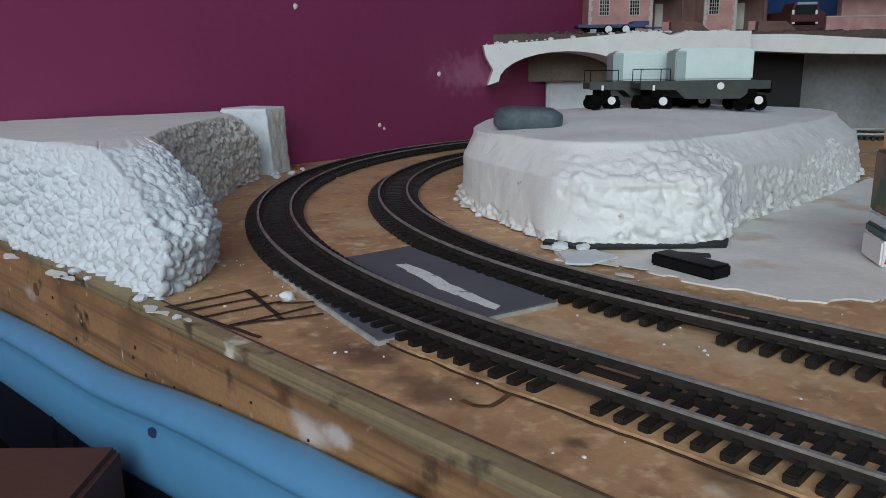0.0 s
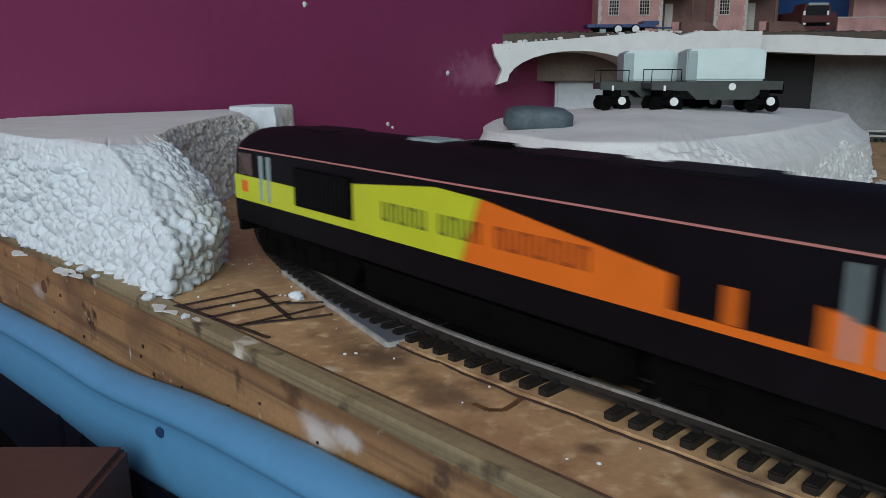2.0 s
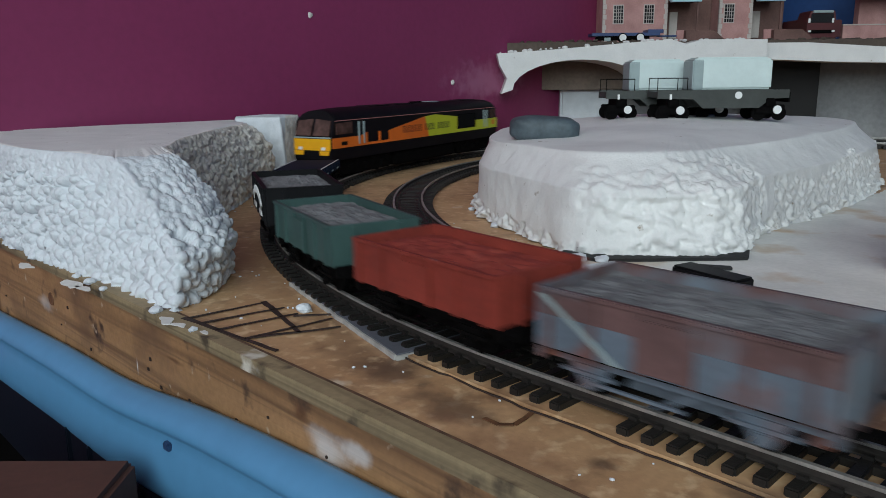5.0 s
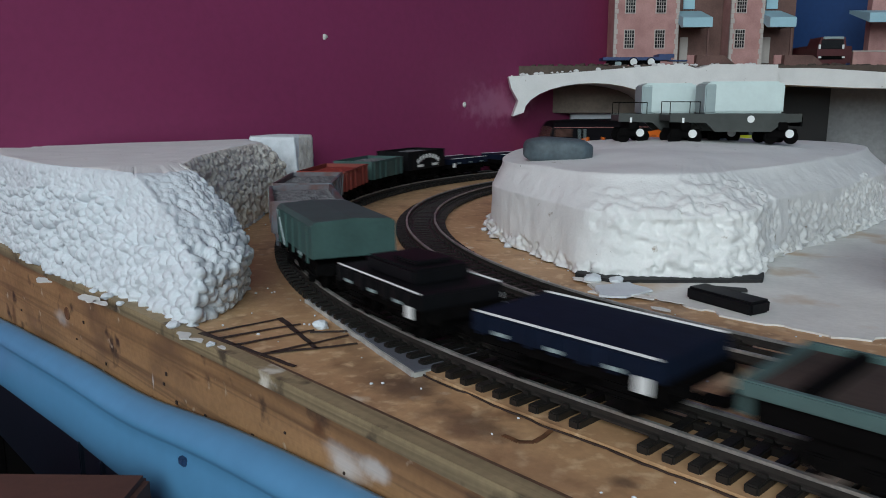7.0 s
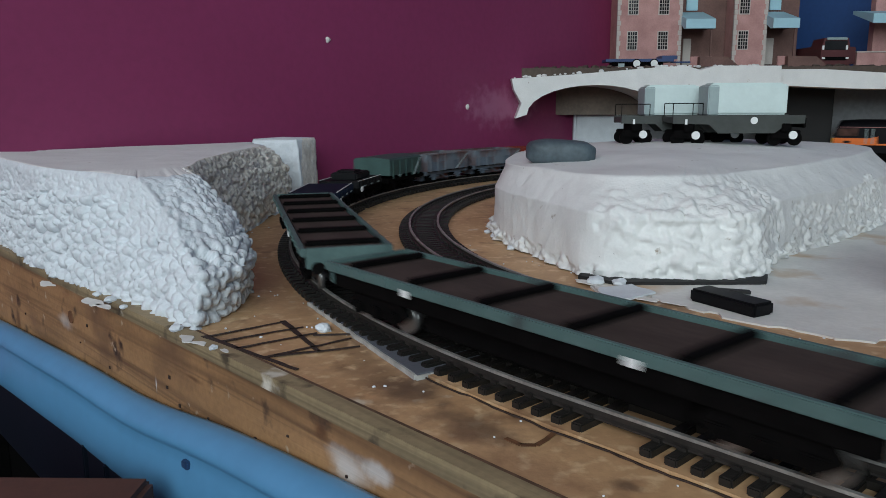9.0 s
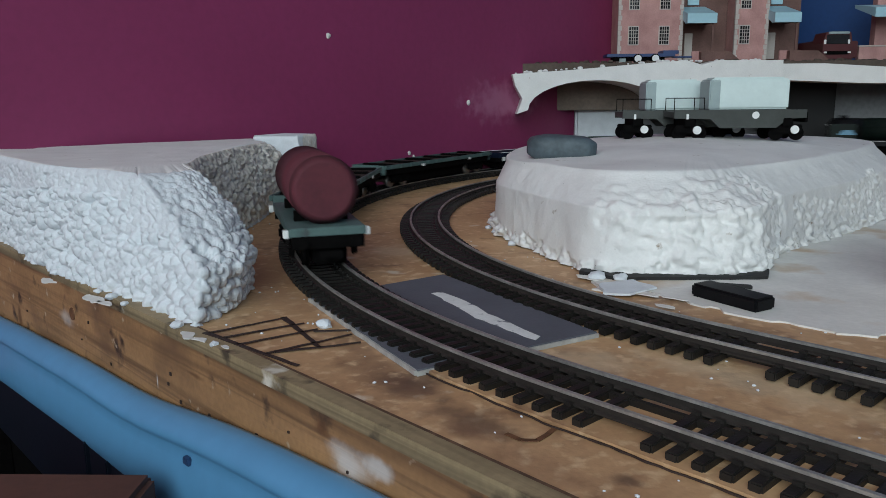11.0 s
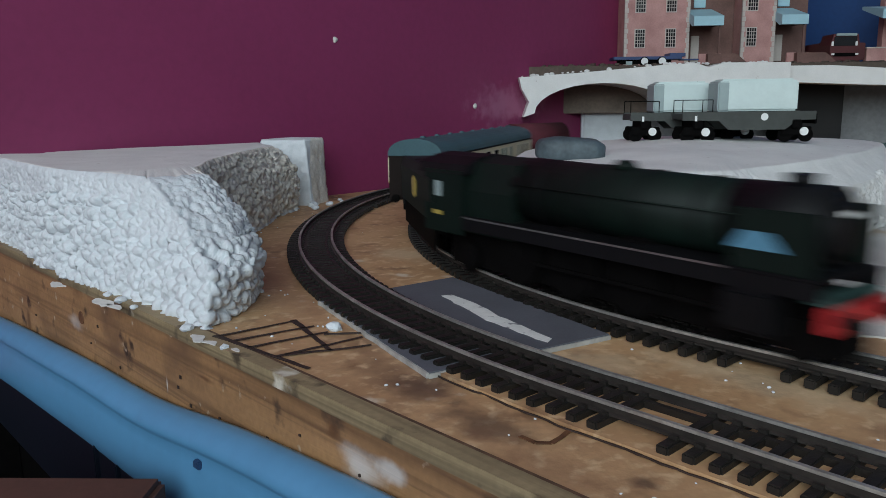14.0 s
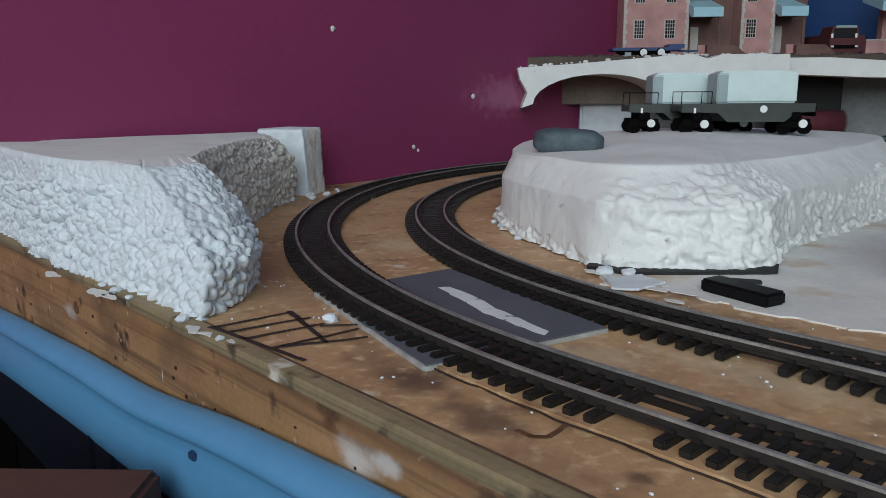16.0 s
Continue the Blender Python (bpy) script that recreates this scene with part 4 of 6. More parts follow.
def diesel():
    v = thing("diesel_locomotive", "black diesel locomotive with lime yellow and orange sides", "locomotive", group="goods train")
    half = 0.140
    prof = [(-0.0172, 0.0135), (-0.0176, 0.022), (-0.0176, 0.0428), (-0.0165, 0.0455), (-0.0132, 0.0488), (-0.0080, 0.0511), (-0.0030, 0.0517)]
    prof = prof + [(-y, z) for y, z in prof[::-1]]

    def rake(z):
        return 0.0 if z < 0.0325 else (z - 0.0325) * 0.36
    body_shell(v, half, prof, rake, M_ROOF)
    for x in (-0.092, 0.092):
        b = bmesh.new()
        for e in (-1, 1):
            prism(b, [(x - 0.036, 0.0085), (x - 0.032, 0.0018), (x + 0.032, 0.0018), (x + 0.036, 0.0085), (x + 0.034, 0.0130), (x - 0.034, 0.0130)], "y", e * 0.0125, e * 0.0145)
            for d in (-0.021, 0, 0.021):
                box(b, x + d - 0.003, x + d + 0.003, e * 0.0152 - 0.001, e * 0.0152 + 0.001, 0.0035, 0.0090, 0.0005)
                box(b, x + d + 0.006, x + d + 0.009, e * 0.0150 - 0.001, e * 0.0150 + 0.001, 0.0070, 0.0120, 0.0005)
        box(b, x - 0.030, x + 0.030, -0.0125, 0.0125, 0.0085, 0.0125)
        bg = part("bogie", b, M_UNDER, v)
        for d in (-0.021, 0, 0.021):
            w = bmesh.new()
            for e in (-1, 1):
                cyl(w, (x + d, e * 0.0076, 0.0068), (x + d, e * 0.0102, 0.0068), 0.0068, seg=20)
            part("wheelset", w, M_UNDER, bg)
    part("fuel_tank", box(bmesh.new(), -0.052, 0.052, -0.0158, 0.0158, 0.0018, 0.0134, 0.0015), M_UNDER, v)
    for e in (-1, 1):
        y = e * 0.0178
        def plate(name, out, mat, proud=0.0003, label=""):
            return part(name, prism(bmesh.new(), out, "y", y - e * 0.0004, y + e * proud), mat, v, label)
        # side colours, from the leading cab back
        plate("side_panel", [(0.1385, 0.0225), (0.1385, 0.0325), (0.091, 0.0321), (0.091, 0.0225)], M_LIME, label="lime yellow cab side")
        plate("side_panel", [(0.0905, 0.0225), (0.0905, 0.0254), (0.0535, 0.0254), (0.0535, 0.0225)], M_LIME, label="lime yellow lower band")
        plate("side_panel", [(0.053, 0.0225), (0.053, 0.0375), (0.012, 0.0412), (-0.006, 0.0402), (0.001, 0.0225)], M_LIME, label="lime yellow body side")
        plate("side_panel", [(0.0005, 0.0225), (-0.0065, 0.0402), (-0.0635, 0.0319), (-0.0635, 0.0225)], M_ORANGE, label="orange body side")
        plate("side_panel", [(-0.0640, 0.0225), (-0.0640, 0.0244), (-0.0935, 0.0244), (-0.0935, 0.0225)], M_ORANGE, label="orange lower band")
        plate("side_panel", [(-0.0940, 0.0225), (-0.0940, 0.0325), (-0.1025, 0.0303), (-0.1385, 0.0303), (-0.1385, 0.0225)], M_ORANGE, label="orange cab side")
        plate("door", [(-0.0755, 0.0246), (-0.0755, 0.0321), (-0.0785, 0.0321), (-0.0785, 0.0246)], M_ORANGE, 0.0002, "small orange door panel")
        plate("grille", [(0.090, 0.0257), (0.090, 0.0393), (0.0540, 0.0393), (0.0540, 0.0257)], M_UNDER, 0.0005, "black side grille")
        for i in range(13):
            x = 0.0555 + i * 0.0026
            plate("grille_slat", [(x, 0.0263), (x, 0.0387), (x + 0.0009, 0.0387), (x + 0.0009, 0.0263)], M_BLACK, 0.0009)
        for x0, x1 in ((0.123, 0.134), (-0.134, -0.114)):
            plate("cab_window", [(x0, 0.0330), (x0, 0.0418), (x1, 0.0418), (x1, 0.0330)], M_CABGLASS, 0.0004, "pale cab side window")
        for x0 in (0.1085, 0.1145, -0.0995, -0.1060):
            plate("handrail", [(x0, 0.0241), (x0, 0.0412), (x0 + 0.0012, 0.0412), (x0 + 0.0012, 0.0241)], M_FLASKDK, 0.0010, "pale grab rail")
        plate("cantrail_line", [(0.134, 0.0435), (0.134, 0.0440), (-0.134, 0.0440), (-0.134, 0.0435)], M_LINE, 0.0001, "thin pink line along the cantrail")
        # words of the owner as thin plain bars
        for i in range(18):
            if i in (5, 10):
                continue
            x = 0.0370 - i * 0.00450
            ink = M_INKLIME if x > -0.003 else M_INKORANGE
            for d in (0.0, 0.0021):
                plate("letter_bar", [(x - d, 0.0282), (x - d, 0.0340), (x - d - 0.0009, 0.0340), (x - d - 0.0009, 0.0282)], ink, 0.0005)
            plate("letter_bar", [(x - 0.0009, 0.0331 if i % 2 else 0.0282), (x - 0.0009, 0.0340 if i % 2 else 0.0291), (x - 0.0021, 0.0340 if i % 2 else 0.0291), (x - 0.0021, 0.0331 if i % 2 else 0.0282)], ink, 0.0005)
        plate("badge", [(0.132, 0.0260), (0.132, 0.0305), (0.127, 0.0305), (0.127, 0.0260)], M_ORANGE, 0.0005)
        plate("badge", [(-0.121, 0.0245), (-0.121, 0.0272), (-0.128, 0.0272), (-0.128, 0.0245)], M_CHOC, 0.0005)
    for e in (-1, 1):
        def endplate(name, outl, mat, z_mid, proud, label=""):
            xs = lambda z: e * (half - rake(z) + proud)
            bm = bmesh.new()
            a = [bm.verts.new((xs(z), y, z)) for y, z in outl]
            b = [bm.verts.new((xs(z) - e * 0.0008, y, z)) for y, z in outl]
            bm.faces.new(a), bm.faces.new(b[::-1])
            for i in range(len(a)):
                j = (i + 1) % len(a)
                bm.faces.new((a[i], a[j], b[j], b[i]))
            bmesh.ops.recalc_face_normals(bm, faces=bm.faces)
            return part(name, bm, mat, v, label)
        endplate("nose_panel", [(-0.0170, 0.0212), (0.0170, 0.0212), (0.0172, 0.0298), (-0.0172, 0.0298)], M_ENDYELLOW, 0.02, 0.0004, "warm yellow cab end")
        endplate("nose_stripe", [(-0.0172, 0.0303), (0.0172, 0.0303), (0.0172, 0.0313), (-0.0172, 0.0313)], M_FLASKDK, 0.02, 0.0006)
        for s in (-1, 1):
            endplate("windscreen", [(s * 0.0012, 0.0322), (s * 0.0160, 0.0322), (s * 0.0150, 0.0440), (s * 0.0012, 0.0455)], M_CABGLASS, 0.035, 0.0005, "pale windscreen")
            endplate("lower_panel", [(s * 0.0080, 0.0178), (s * 0.0160, 0.0178), (s * 0.0166, 0.0210), (s * 0.0075, 0.0210)], M_ENDYELLOW, 0.012, 0.0016, "yellow skirt panel")
            endplate("headlamp", [(s * 0.0090, 0.0216), (s * 0.0125, 0.0216), (s * 0.0125, 0.0238), (s * 0.0090, 0.0238)], M_WHITE, 0.018, 0.0012, "white headlamp")
        part("buffer_beam", box(bmesh.new(), min(e * 0.138, e * 0.1412), max(e * 0.138, e * 0.1412), -0.0165, 0.0165, 0.0085, 0.0148, 0.0005), M_UNDER if e > 0 else M_UNDER, v)
    part("roof_hatch", box(bmesh.new(), 0.026, 0.041, -0.0050, 0.0050, 0.0508, 0.0522, 0.0005), M_FLASKDK, v, "pale grey roof hatch")
    for x in (-0.06, -0.02, 0.095):
        part("roof_panel", box(bmesh.new(), x - 0.014, x + 0.014, -0.0075, 0.0075, 0.0502, 0.0519, 0.0005), M_BLACK, v)
    part("exhaust", box(bmesh.new(), 0.000, 0.015, -0.003, 0.003, 0.0507, 0.0528, 0.0006), M_UNDER, v)
    buffers(v, 0.1412, 0.0125)
    for ob in set(o.data for o in v.children_recursive):
        for p in ob.vertices:
            if p.co.z > 0.0300 and abs(p.co.x) > 0.10:
                p.co.z -= (p.co.z - 0.0300) * 0.07 * min(1.0, (abs(p.co.x) - 0.10) / 0.036) ** 2
            p.co.x = p.co.x * 1.015 - 0.0021
    return v


def steam():
    v = thing("steam_locomotive", "dark green steam locomotive with a red buffer beam", "locomotive", group="passenger train")
    # leading end at x = 0.102, cab rear at x = -0.102
    bm = cyl(bmesh.new(), (-0.045, 0, 0.0370), (0.055, 0, 0.0365), 0.0132, 0.0118, seg=32)
    part("boiler", bm, M_LOCOGREEN, v)
    for x in (-0.03, -0.005, 0.02, 0.045):
        part("boiler_band", cyl(bmesh.new(), (x, 0, 0.0368), (x + 0.0012, 0, 0.0368), 0.0134 - (x + 0.045) * 0.012, seg=32), M_BLACK, v)
    bm = cyl(bmesh.new(), (0.055, 0, 0.0365), (0.086, 0, 0.0365), 0.0121, seg=32)
    cyl(bm, (0.086, 0, 0.0365), (0.088, 0, 0.0365), 0.0108, 0.0090, seg=32)
    sb = part("smokebox", bm, M_BLACK, v)
    part("smokebox_door", cyl(bmesh.new(), (0.088, 0, 0.0365), (0.0895, 0, 0.0365), 0.0085, 0.0060, seg=28), M_BLACK, sb)
    part("number_plate", box(bmesh.new(), 0.0890, 0.0898, -0.0035, 0.0035, 0.0405, 0.0420), M_WHITE, sb)
    part("chimney", cyl(bmesh.new(), (0.074, 0, 0.0475), (0.074, 0, 0.0512), 0.0040, 0.0046, seg=20), M_BLACK, v)
    part("dome", cyl(bmesh.new(), (0.005, 0, 0.0488), (0.005, 0, 0.0515), 0.0050, 0.0030, seg=20), M_LOCOGREEN, v)
    part("firebox", prism(bmesh.new(), [(-0.0135, 0.018), (-0.0142, 0.036), (-0.0100, 0.0475), (0, 0.0500), (0.0100, 0.0475), (0.0142, 0.036), (0.0135, 0.018)], "x", -0.075, -0.042), M_LOCOGREEN, v)
    part("running_plate", box(bmesh.new(), -0.085, 0.092, -0.0165, 0.0165, 0.0242, 0.0252, 0.0003), M_BLACK, v)
    for e in (-1, 1):
        part("valance", box(bmesh.new(), -0.085, 0.092, e * 0.0162 - 0.0004, e * 0.0162 + 0.0004, 0.0195, 0.0243), M_BLACK, v)
        part("smoke_deflector", box(bmesh.new(), 0.062, 0.089, e * 0.0158 - 0.0005, e * 0.0158 + 0.0005, 0.0252, 0.0425, 0.0004), M_LOCOGREEN, v)
        part("blue_patch", prism(bmesh.new(), [(0.062, 0.0310), (0.0665, 0.0362), (0.0745, 0.0362), (0.080, 0.0310)], "y", e * 0.0163, e * 0.0166), M_AWNINGDK, v, "blue patch on the deflector")
        part("cylinder", box(bmesh.new(), 0.060, 0.079, e * 0.0148 - 0.0030, e * 0.0148 + 0.0030, 0.0065, 0.0195, 0.0015), M_BLACK, v)
        part("connecting_rod", box(bmesh.new(), -0.03, 0.06, e * 0.0128 - 0.0006, e * 0.0128 + 0.0006, 0.0105, 0.0118), M_UNDER, v)
        part("cab_side", prism(bmesh.new(), [(-0.102, 0.0170), (-0.102, 0.0290), (-0.094, 0.0290), (-0.094, 0.0400), (-0.102, 0.0400), (-0.102, 0.0440), (-0.073, 0.0440), (-0.073, 0.0170)], "y", e * 0.0158, e * 0.0168), M_LOCOGREEN, v)
        part("cab_window", box(bmesh.new(), -0.0930, -0.0885, e * 0.0170 - 0.0003, e * 0.0170 + 0.0003, 0.0325, 0.0390), M_FLASKDK, v, "pale cab window")
        part("number_bar", box(bmesh.new(), -0.0950, -0.0880, e * 0.0170 - 0.0002, e * 0.0170 + 0.0002, 0.0245, 0.0262), M_CREST, v)
        part("handrail", cyl(bmesh.new(), (-0.04, e * 0.0136, 0.0405), (0.06, e * 0.0126, 0.0395), 0.0003, seg=6), M_LOCOGREEN, v)
    part("cab_roof", prism(bmesh.new(), [(-0.0170, 0.0425), (-0.0150, 0.0465), (-0.0080, 0.0495), (0, 0.0505), (0.0080, 0.0495), (0.0150, 0.0465), (0.0170, 0.0425)], "x", -0.106, -0.071), M_BLACK, v)
    part("cab_front", box(bmesh.new(), -0.0745, -0.0730, -0.0160, 0.0160, 0.0200, 0.0430), M_LOCOGREEN, v)
    part("frames", box(bmesh.new(), -0.095, 0.094, -0.0068, 0.0068, 0.0020, 0.0195), M_UNDER, v)
    for x in (-0.043, -0.012, 0.019):
        wheelset(v, x, 0.0132, M_UNDER)
    for x in (0.055, 0.083, -0.078):
        wheelset(v, x, 0.0062, M_UNDER)
    part("buffer_beam", box(bmesh.new(), 0.0920, 0.0950, -0.0165, 0.0165, 0.0110, 0.0180, 0.0004), M_BEAMRED, v, "red buffer beam")
    for s in (-1, 1):
        bm = cyl(bmesh.new(), (0.095, s * 0.0115, 0.0145), (0.099, s * 0.0115, 0.0145), 0.0015, seg=12)
        cyl(bm, (0.099, s * 0.0115, 0.0145), (0.1002, s * 0.0115, 0.0145), 0.0032, seg=16)
        part("buffer", bm, M_BLACK, v)
    part("front_step", box(bmesh.new(), 0.086, 0.0935, -0.0140, 0.0140, 0.0180, 0.0200), M_DKGREEN, v)
    for e in (-1, 1):
        part("plate_edge", box(bmesh.new(), -0.072, 0.060, e * 0.0166 - 0.0002, e * 0.0166 + 0.0002, 0.0244, 0.0250), M_STEEL, v, "thin bright edge of the running plate")
    # the loco is 0.192 m long over its plate, measured from the cab
    for ob in v.children_recursive:
        for p in ob.data.vertices:
            p.co.x = p.co.x * 0.94 - 0.0061
    return v


def tender():
    v = thing("tender", "dark green steam locomotive tender with a gold crest", "tender", group="passenger train")
    prof = [(-0.0165, 0.0165), (-0.0168, 0.036), (-0.0150, 0.0410), (0.0150, 0.0410), (0.0168, 0.036), (0.0165, 0.0165)]
    part("tank", prism(bmesh.new(), prof, "x", -0.052, 0.050), M_LOCOGREEN, v)
    bm = bmesh.new()
    g = [[bm.verts.new((-0.025 + 0.07 * i / 16, -0.013 + 0.026 * j / 8, 0.0405 + 0.0045 * math.sin(math.pi * i / 16) * math.sin(math.pi * j / 8) + random.uniform(0, 0.001))) for j in range(9)] for i in range(17)]
    for i in range(16):
        for j in range(8):
            bm.faces.new((g[i][j], g[i + 1][j], g[i + 1][j + 1], g[i][j + 1]))
    part("coal", bm, M_BLACK, v)
    for e in (-1, 1):
        part("crest", prism(bmesh.new(), [(-0.006, 0.0240), (-0.0075, 0.0320), (0.0, 0.0340), (0.0075, 0.0320), (0.006, 0.0240), (0.0, 0.0225)], "y", e * 0.0167, e * 0.0172), M_CREST, v, "gold crest as a plain shape")
        part("frame", box(bmesh.new(), -0.052, 0.052, e * 0.0142 - 0.0006, e * 0.0142 + 0.0006, 0.0024, 0.0165), M_UNDER, v)
    part("rear_plate", box(bmesh.new(), -0.0535, -0.0515, -0.0160, 0.0160, 0.0120, 0.0400, 0.0004), M_BLACK, v)
    part("lamp", box(bmesh.new(), -0.0548, -0.0533, -0.0105, -0.0085, 0.0310, 0.0335), M_WHITE, v)
    for x in (-0.036, -0.012, 0.012, 0.036):
        wheelset(v, x, 0.0068, M_UNDER)
    buffers(v, 0.0525, 0.0135)
    return v


def coach():
    v = thing("passenger_coach", "cream and brown passenger coach with a blue-grey roof", "coach", group="passenger train")
    half = 0.125
    part("body", prism(bmesh.new(), [(-0.0172, 0.0120), (-0.0178, 0.0200), (-0.0176, 0.0400), (0.0176, 0.0400), (0.0178, 0.0200), (0.0172, 0.0120)], "x", -half, half), M_CHOC, v)
    rp = [(0.0180 * math.cos(math.pi * i / 16), 0.0398 + 0.0105 * math.sin(math.pi * i / 16) ** 0.8) for i in range(17)]
    rf = part("roof", prism(bmesh.new(), rp, "x", -half - 0.0008, half + 0.0008), M_COACHROOF, v, "blue-grey coach roof")
    for i in range(9):
        x = -0.11 + 0.0275 * i
        part("roof_vent", box(bmesh.new(), x - 0.002, x + 0.002, -0.0015, 0.0015, 0.0498, 0.0514, 0.0004), M_COACHROOF, rf)
    for e in (-1, 1):
        y = e * 0.0179
        part("cream_panel", box(bmesh.new(), -half, half, y - 0.0003, y + 0.0003, 0.0235, 0.0385), M_CREAM, v, "cream upper side")
        part("lining", box(bmesh.new(), -half, half, y - 0.0004, y + 0.0005, 0.0228, 0.0235), M_CREST, v)
        part("lining", box(bmesh.new(), -half, half, y - 0.0004, y + 0.0005, 0.0387, 0.0393), M_BLACK, v)
        spots = [(-0.104, 0.003), (-0.088, 0.004), (-0.074, 0.0045), (-0.0465, 0.0072), (-0.031, 0.0075), (-0.0195, 0.0068), (-0.002, 0.0095), (0.0215, 0.010), (0.0465, 0.0105), (0.070, 0.0105), (0.088, 0.0098), (0.102, 0.0098), (0.117, 0.004)]
        for i, (x, w) in enumerate(spots):
            fr = part("window", box(bmesh.new(), x - w / 2 - 0.0006, x + w / 2 + 0.0006, y - 0.0004, y + 0.0006, 0.0265, 0.0365, 0.0004), M_STEEL, v, "window with a bright frame")
            part("pane", box(bmesh.new(), x - w / 2, x + w / 2, y - 0.0004 if e < 0 else y, y if e < 0 else y + 0.0004, 0.0271, 0.0359, 0.0002, m=Matrix.Translation((0, e * 0.0005, 0))), M_COACHPALE if i in (2, 3, 4, 5, 10, 11) else M_WINDOW, fr)
            if w > 0.009:
                part("bar", box(bmesh.new(), x - w / 2, x + w / 2, y + e * 0.0010 - 0.0002, y + e * 0.0010 + 0.0002, 0.0325, 0.0330), M_STEEL, fr)
        for x in (-0.110, -0.0965, 0.106, 0.12):
            part("door_line", box(bmesh.new(), x - 0.0002, x + 0.0002, y - 0.0003, y + 0.0004, 0.0150, 0.0385), M_CHOC, v)
        part("step_board", box(bmesh.new(), -half, half, e * 0.0165 - 0.0008, e * 0.0165 + 0.0008, 0.0108, 0.0120), M_UNDER, v)
    part("underframe", box(bmesh.new(), -0.058, 0.058, -0.0125, 0.0125, 0.0030, 0.0125, 0.0008), M_UNDER, v)
    part("number_bar", box(bmesh.new(), -0.004, 0.004, -0.0182, -0.0176, 0.0190, 0.0205), M_CREST, v)
    for x in (-0.088, 0.088):
        bogie(v, x, 0.0165, 0.0065, 0.046)
    for e in (-1, 1):
        part("gangway", box(bmesh.new(), min(e * half, e * (half + 0.004)), max(e * half, e * (half + 0.004)), -0.007, 0.007, 0.0125, 0.0400, 0.0006), M_BLACK, v)
    buffers(v, half + 0.001, 0.0135)
    return v


def squash(v, k):
    """Lowers a wagon's body to the height of the small stock, wheels apart."""
    for o in v.children_recursive:
        if not o.name.startswith("wheelset"):
            o.data.transform(Matrix.Diagonal((1, 1, k, 1)))
            o.location.z *= k
    return v


GOODS = []      # (vehicle, distance of its middle behind the diesel's rear, half distance of its pivots)
GOODS.append((diesel(), -0.1425, 0.092))
def add(v, d0, d1, pivot=0.6):
    GOODS.append((v, (d0 + d1) / 2, (d1 - d0) / 2 * pivot))


add(squash(low_wagon(0.030, "low dark blue wagon with white top rails", False), 0.77), 0.026, 0.094)
add(squash(low_wagon(0.030, "low dark blue wagon with white top rails", False), 0.77), 0.110, 0.178)
add(squash(lettered_wagon(0.032, "black open wagon with an arch of white lettering"), 0.8), 0.186, 0.256)
add(squash(open_wagon(0.032, M_DKGREEN, "dark green open wagon with a pale stone load", M_COAL, 0.034), 0.77), 0.266, 0.334)
add(squash(open_wagon(0.033, M_REDOX, "red oxide open wagon with a red load", M_REDOX, 0.034), 0.75), 0.344, 0.414)
add(squash(open_wagon(0.034, M_BAUX, "weathered grey and brown mineral wagon full of stone", M_COAL, 0.036, M_MINGREY, stripe=True, lower=M_MINGREY), 0.72), 0.421, 0.493)
add(squash(open_wagon(0.034, M_BAUX, "weathered brown mineral wagon full of stone", M_COAL, 0.037, M_MINGREY, stripe=True, lower=M_MINGREY), 0.72), 0.506, 0.578)
add(squash(sheeted_wagon(0.0305, M_DKGREEN, "dark green covered wagon with a flat top", 0.0375), 0.75), 0.590, 0.656)
add(squash(low_wagon(0.0275, "low black wagon with white top rails and a dark load", True, M_BLACK), 0.74), 0.670, 0.730)
add(squash(low_wagon(0.029, "low dark blue wagon with white top rails, unloaded", False), 0.77), 0.746, 0.808)
add(squash(flat_wagon(0.092, "long green bogie flat wagon with a brown deck"), 0.9), 0.820, 1.010, 0.72)
add(squash(flat_wagon(0.092, "long green bogie flat wagon with a brown deck"), 0.9), 1.020, 1.212, 0.72)
add(tank_wagon(0.045, "short flat wagon carrying a red-brown round barrel"), 1.226, 1.332)

PASSENGER = [(steam(), 0.094, 0.05), (tender(), 0.256, 0.035), (coach(), 0.447, 0.088)]   # (vehicle, middle behind the leading end, pivots)


# ---- on the board: road card, marks, spilt plaster, crumbs ----
def flat_piece(name, pts, z0, z1, mat, label, category, ragged=0.0, kind="", group=""):
    out = resampled(pts, 0.004) if ragged else [Vector(p) for p in pts]
    out = [p + Vector((noise.noise(Vector((p.x * 160, p.y * 160, 1))), noise.noise(Vector((p.x * 160, p.y * 160, 7))))) * ragged for p in out]
    bm = prism(bmesh.new(), [(p.x, p.y) for p in out], "z", z0, z1)
    bmesh.ops.triangulate(bm, faces=bm.faces)
    return tagged(part(name, bm, mat), label, category, group, kind)


bm = bmesh.new()
swept(bm, OUTER, 0.0, [(-0.0182, 0.0), (0.0172, 0.0), (0.0172, 0.0012), (-0.0182, 0.0012)], -1.9, 0.046)
tagged(part("track_bed", bm, M_BOARD), "thin tan board strip under the outer track", "track bed", kind="structure")
edge_in, edge_out = [], []
for i in range(140):
    p, d = on_track(OUTER, 0.046 - i * 0.0032)
    left = Vector((-d.y, d.x, 0))
    w = 0.0177 + 0.0010 * noise.noise(Vector((i * 0.23, 0, 0))) + 0.0006 * noise.noise(Vector((i * 0.9, 3, 0)))
    edge_in.append((p + left * w).to_2d())
    edge_out.append((p + left * (w + 0.0004 + 0.0004 * abs(noise.noise(Vector((i * 0.5, 9, 0)))))).to_2d())
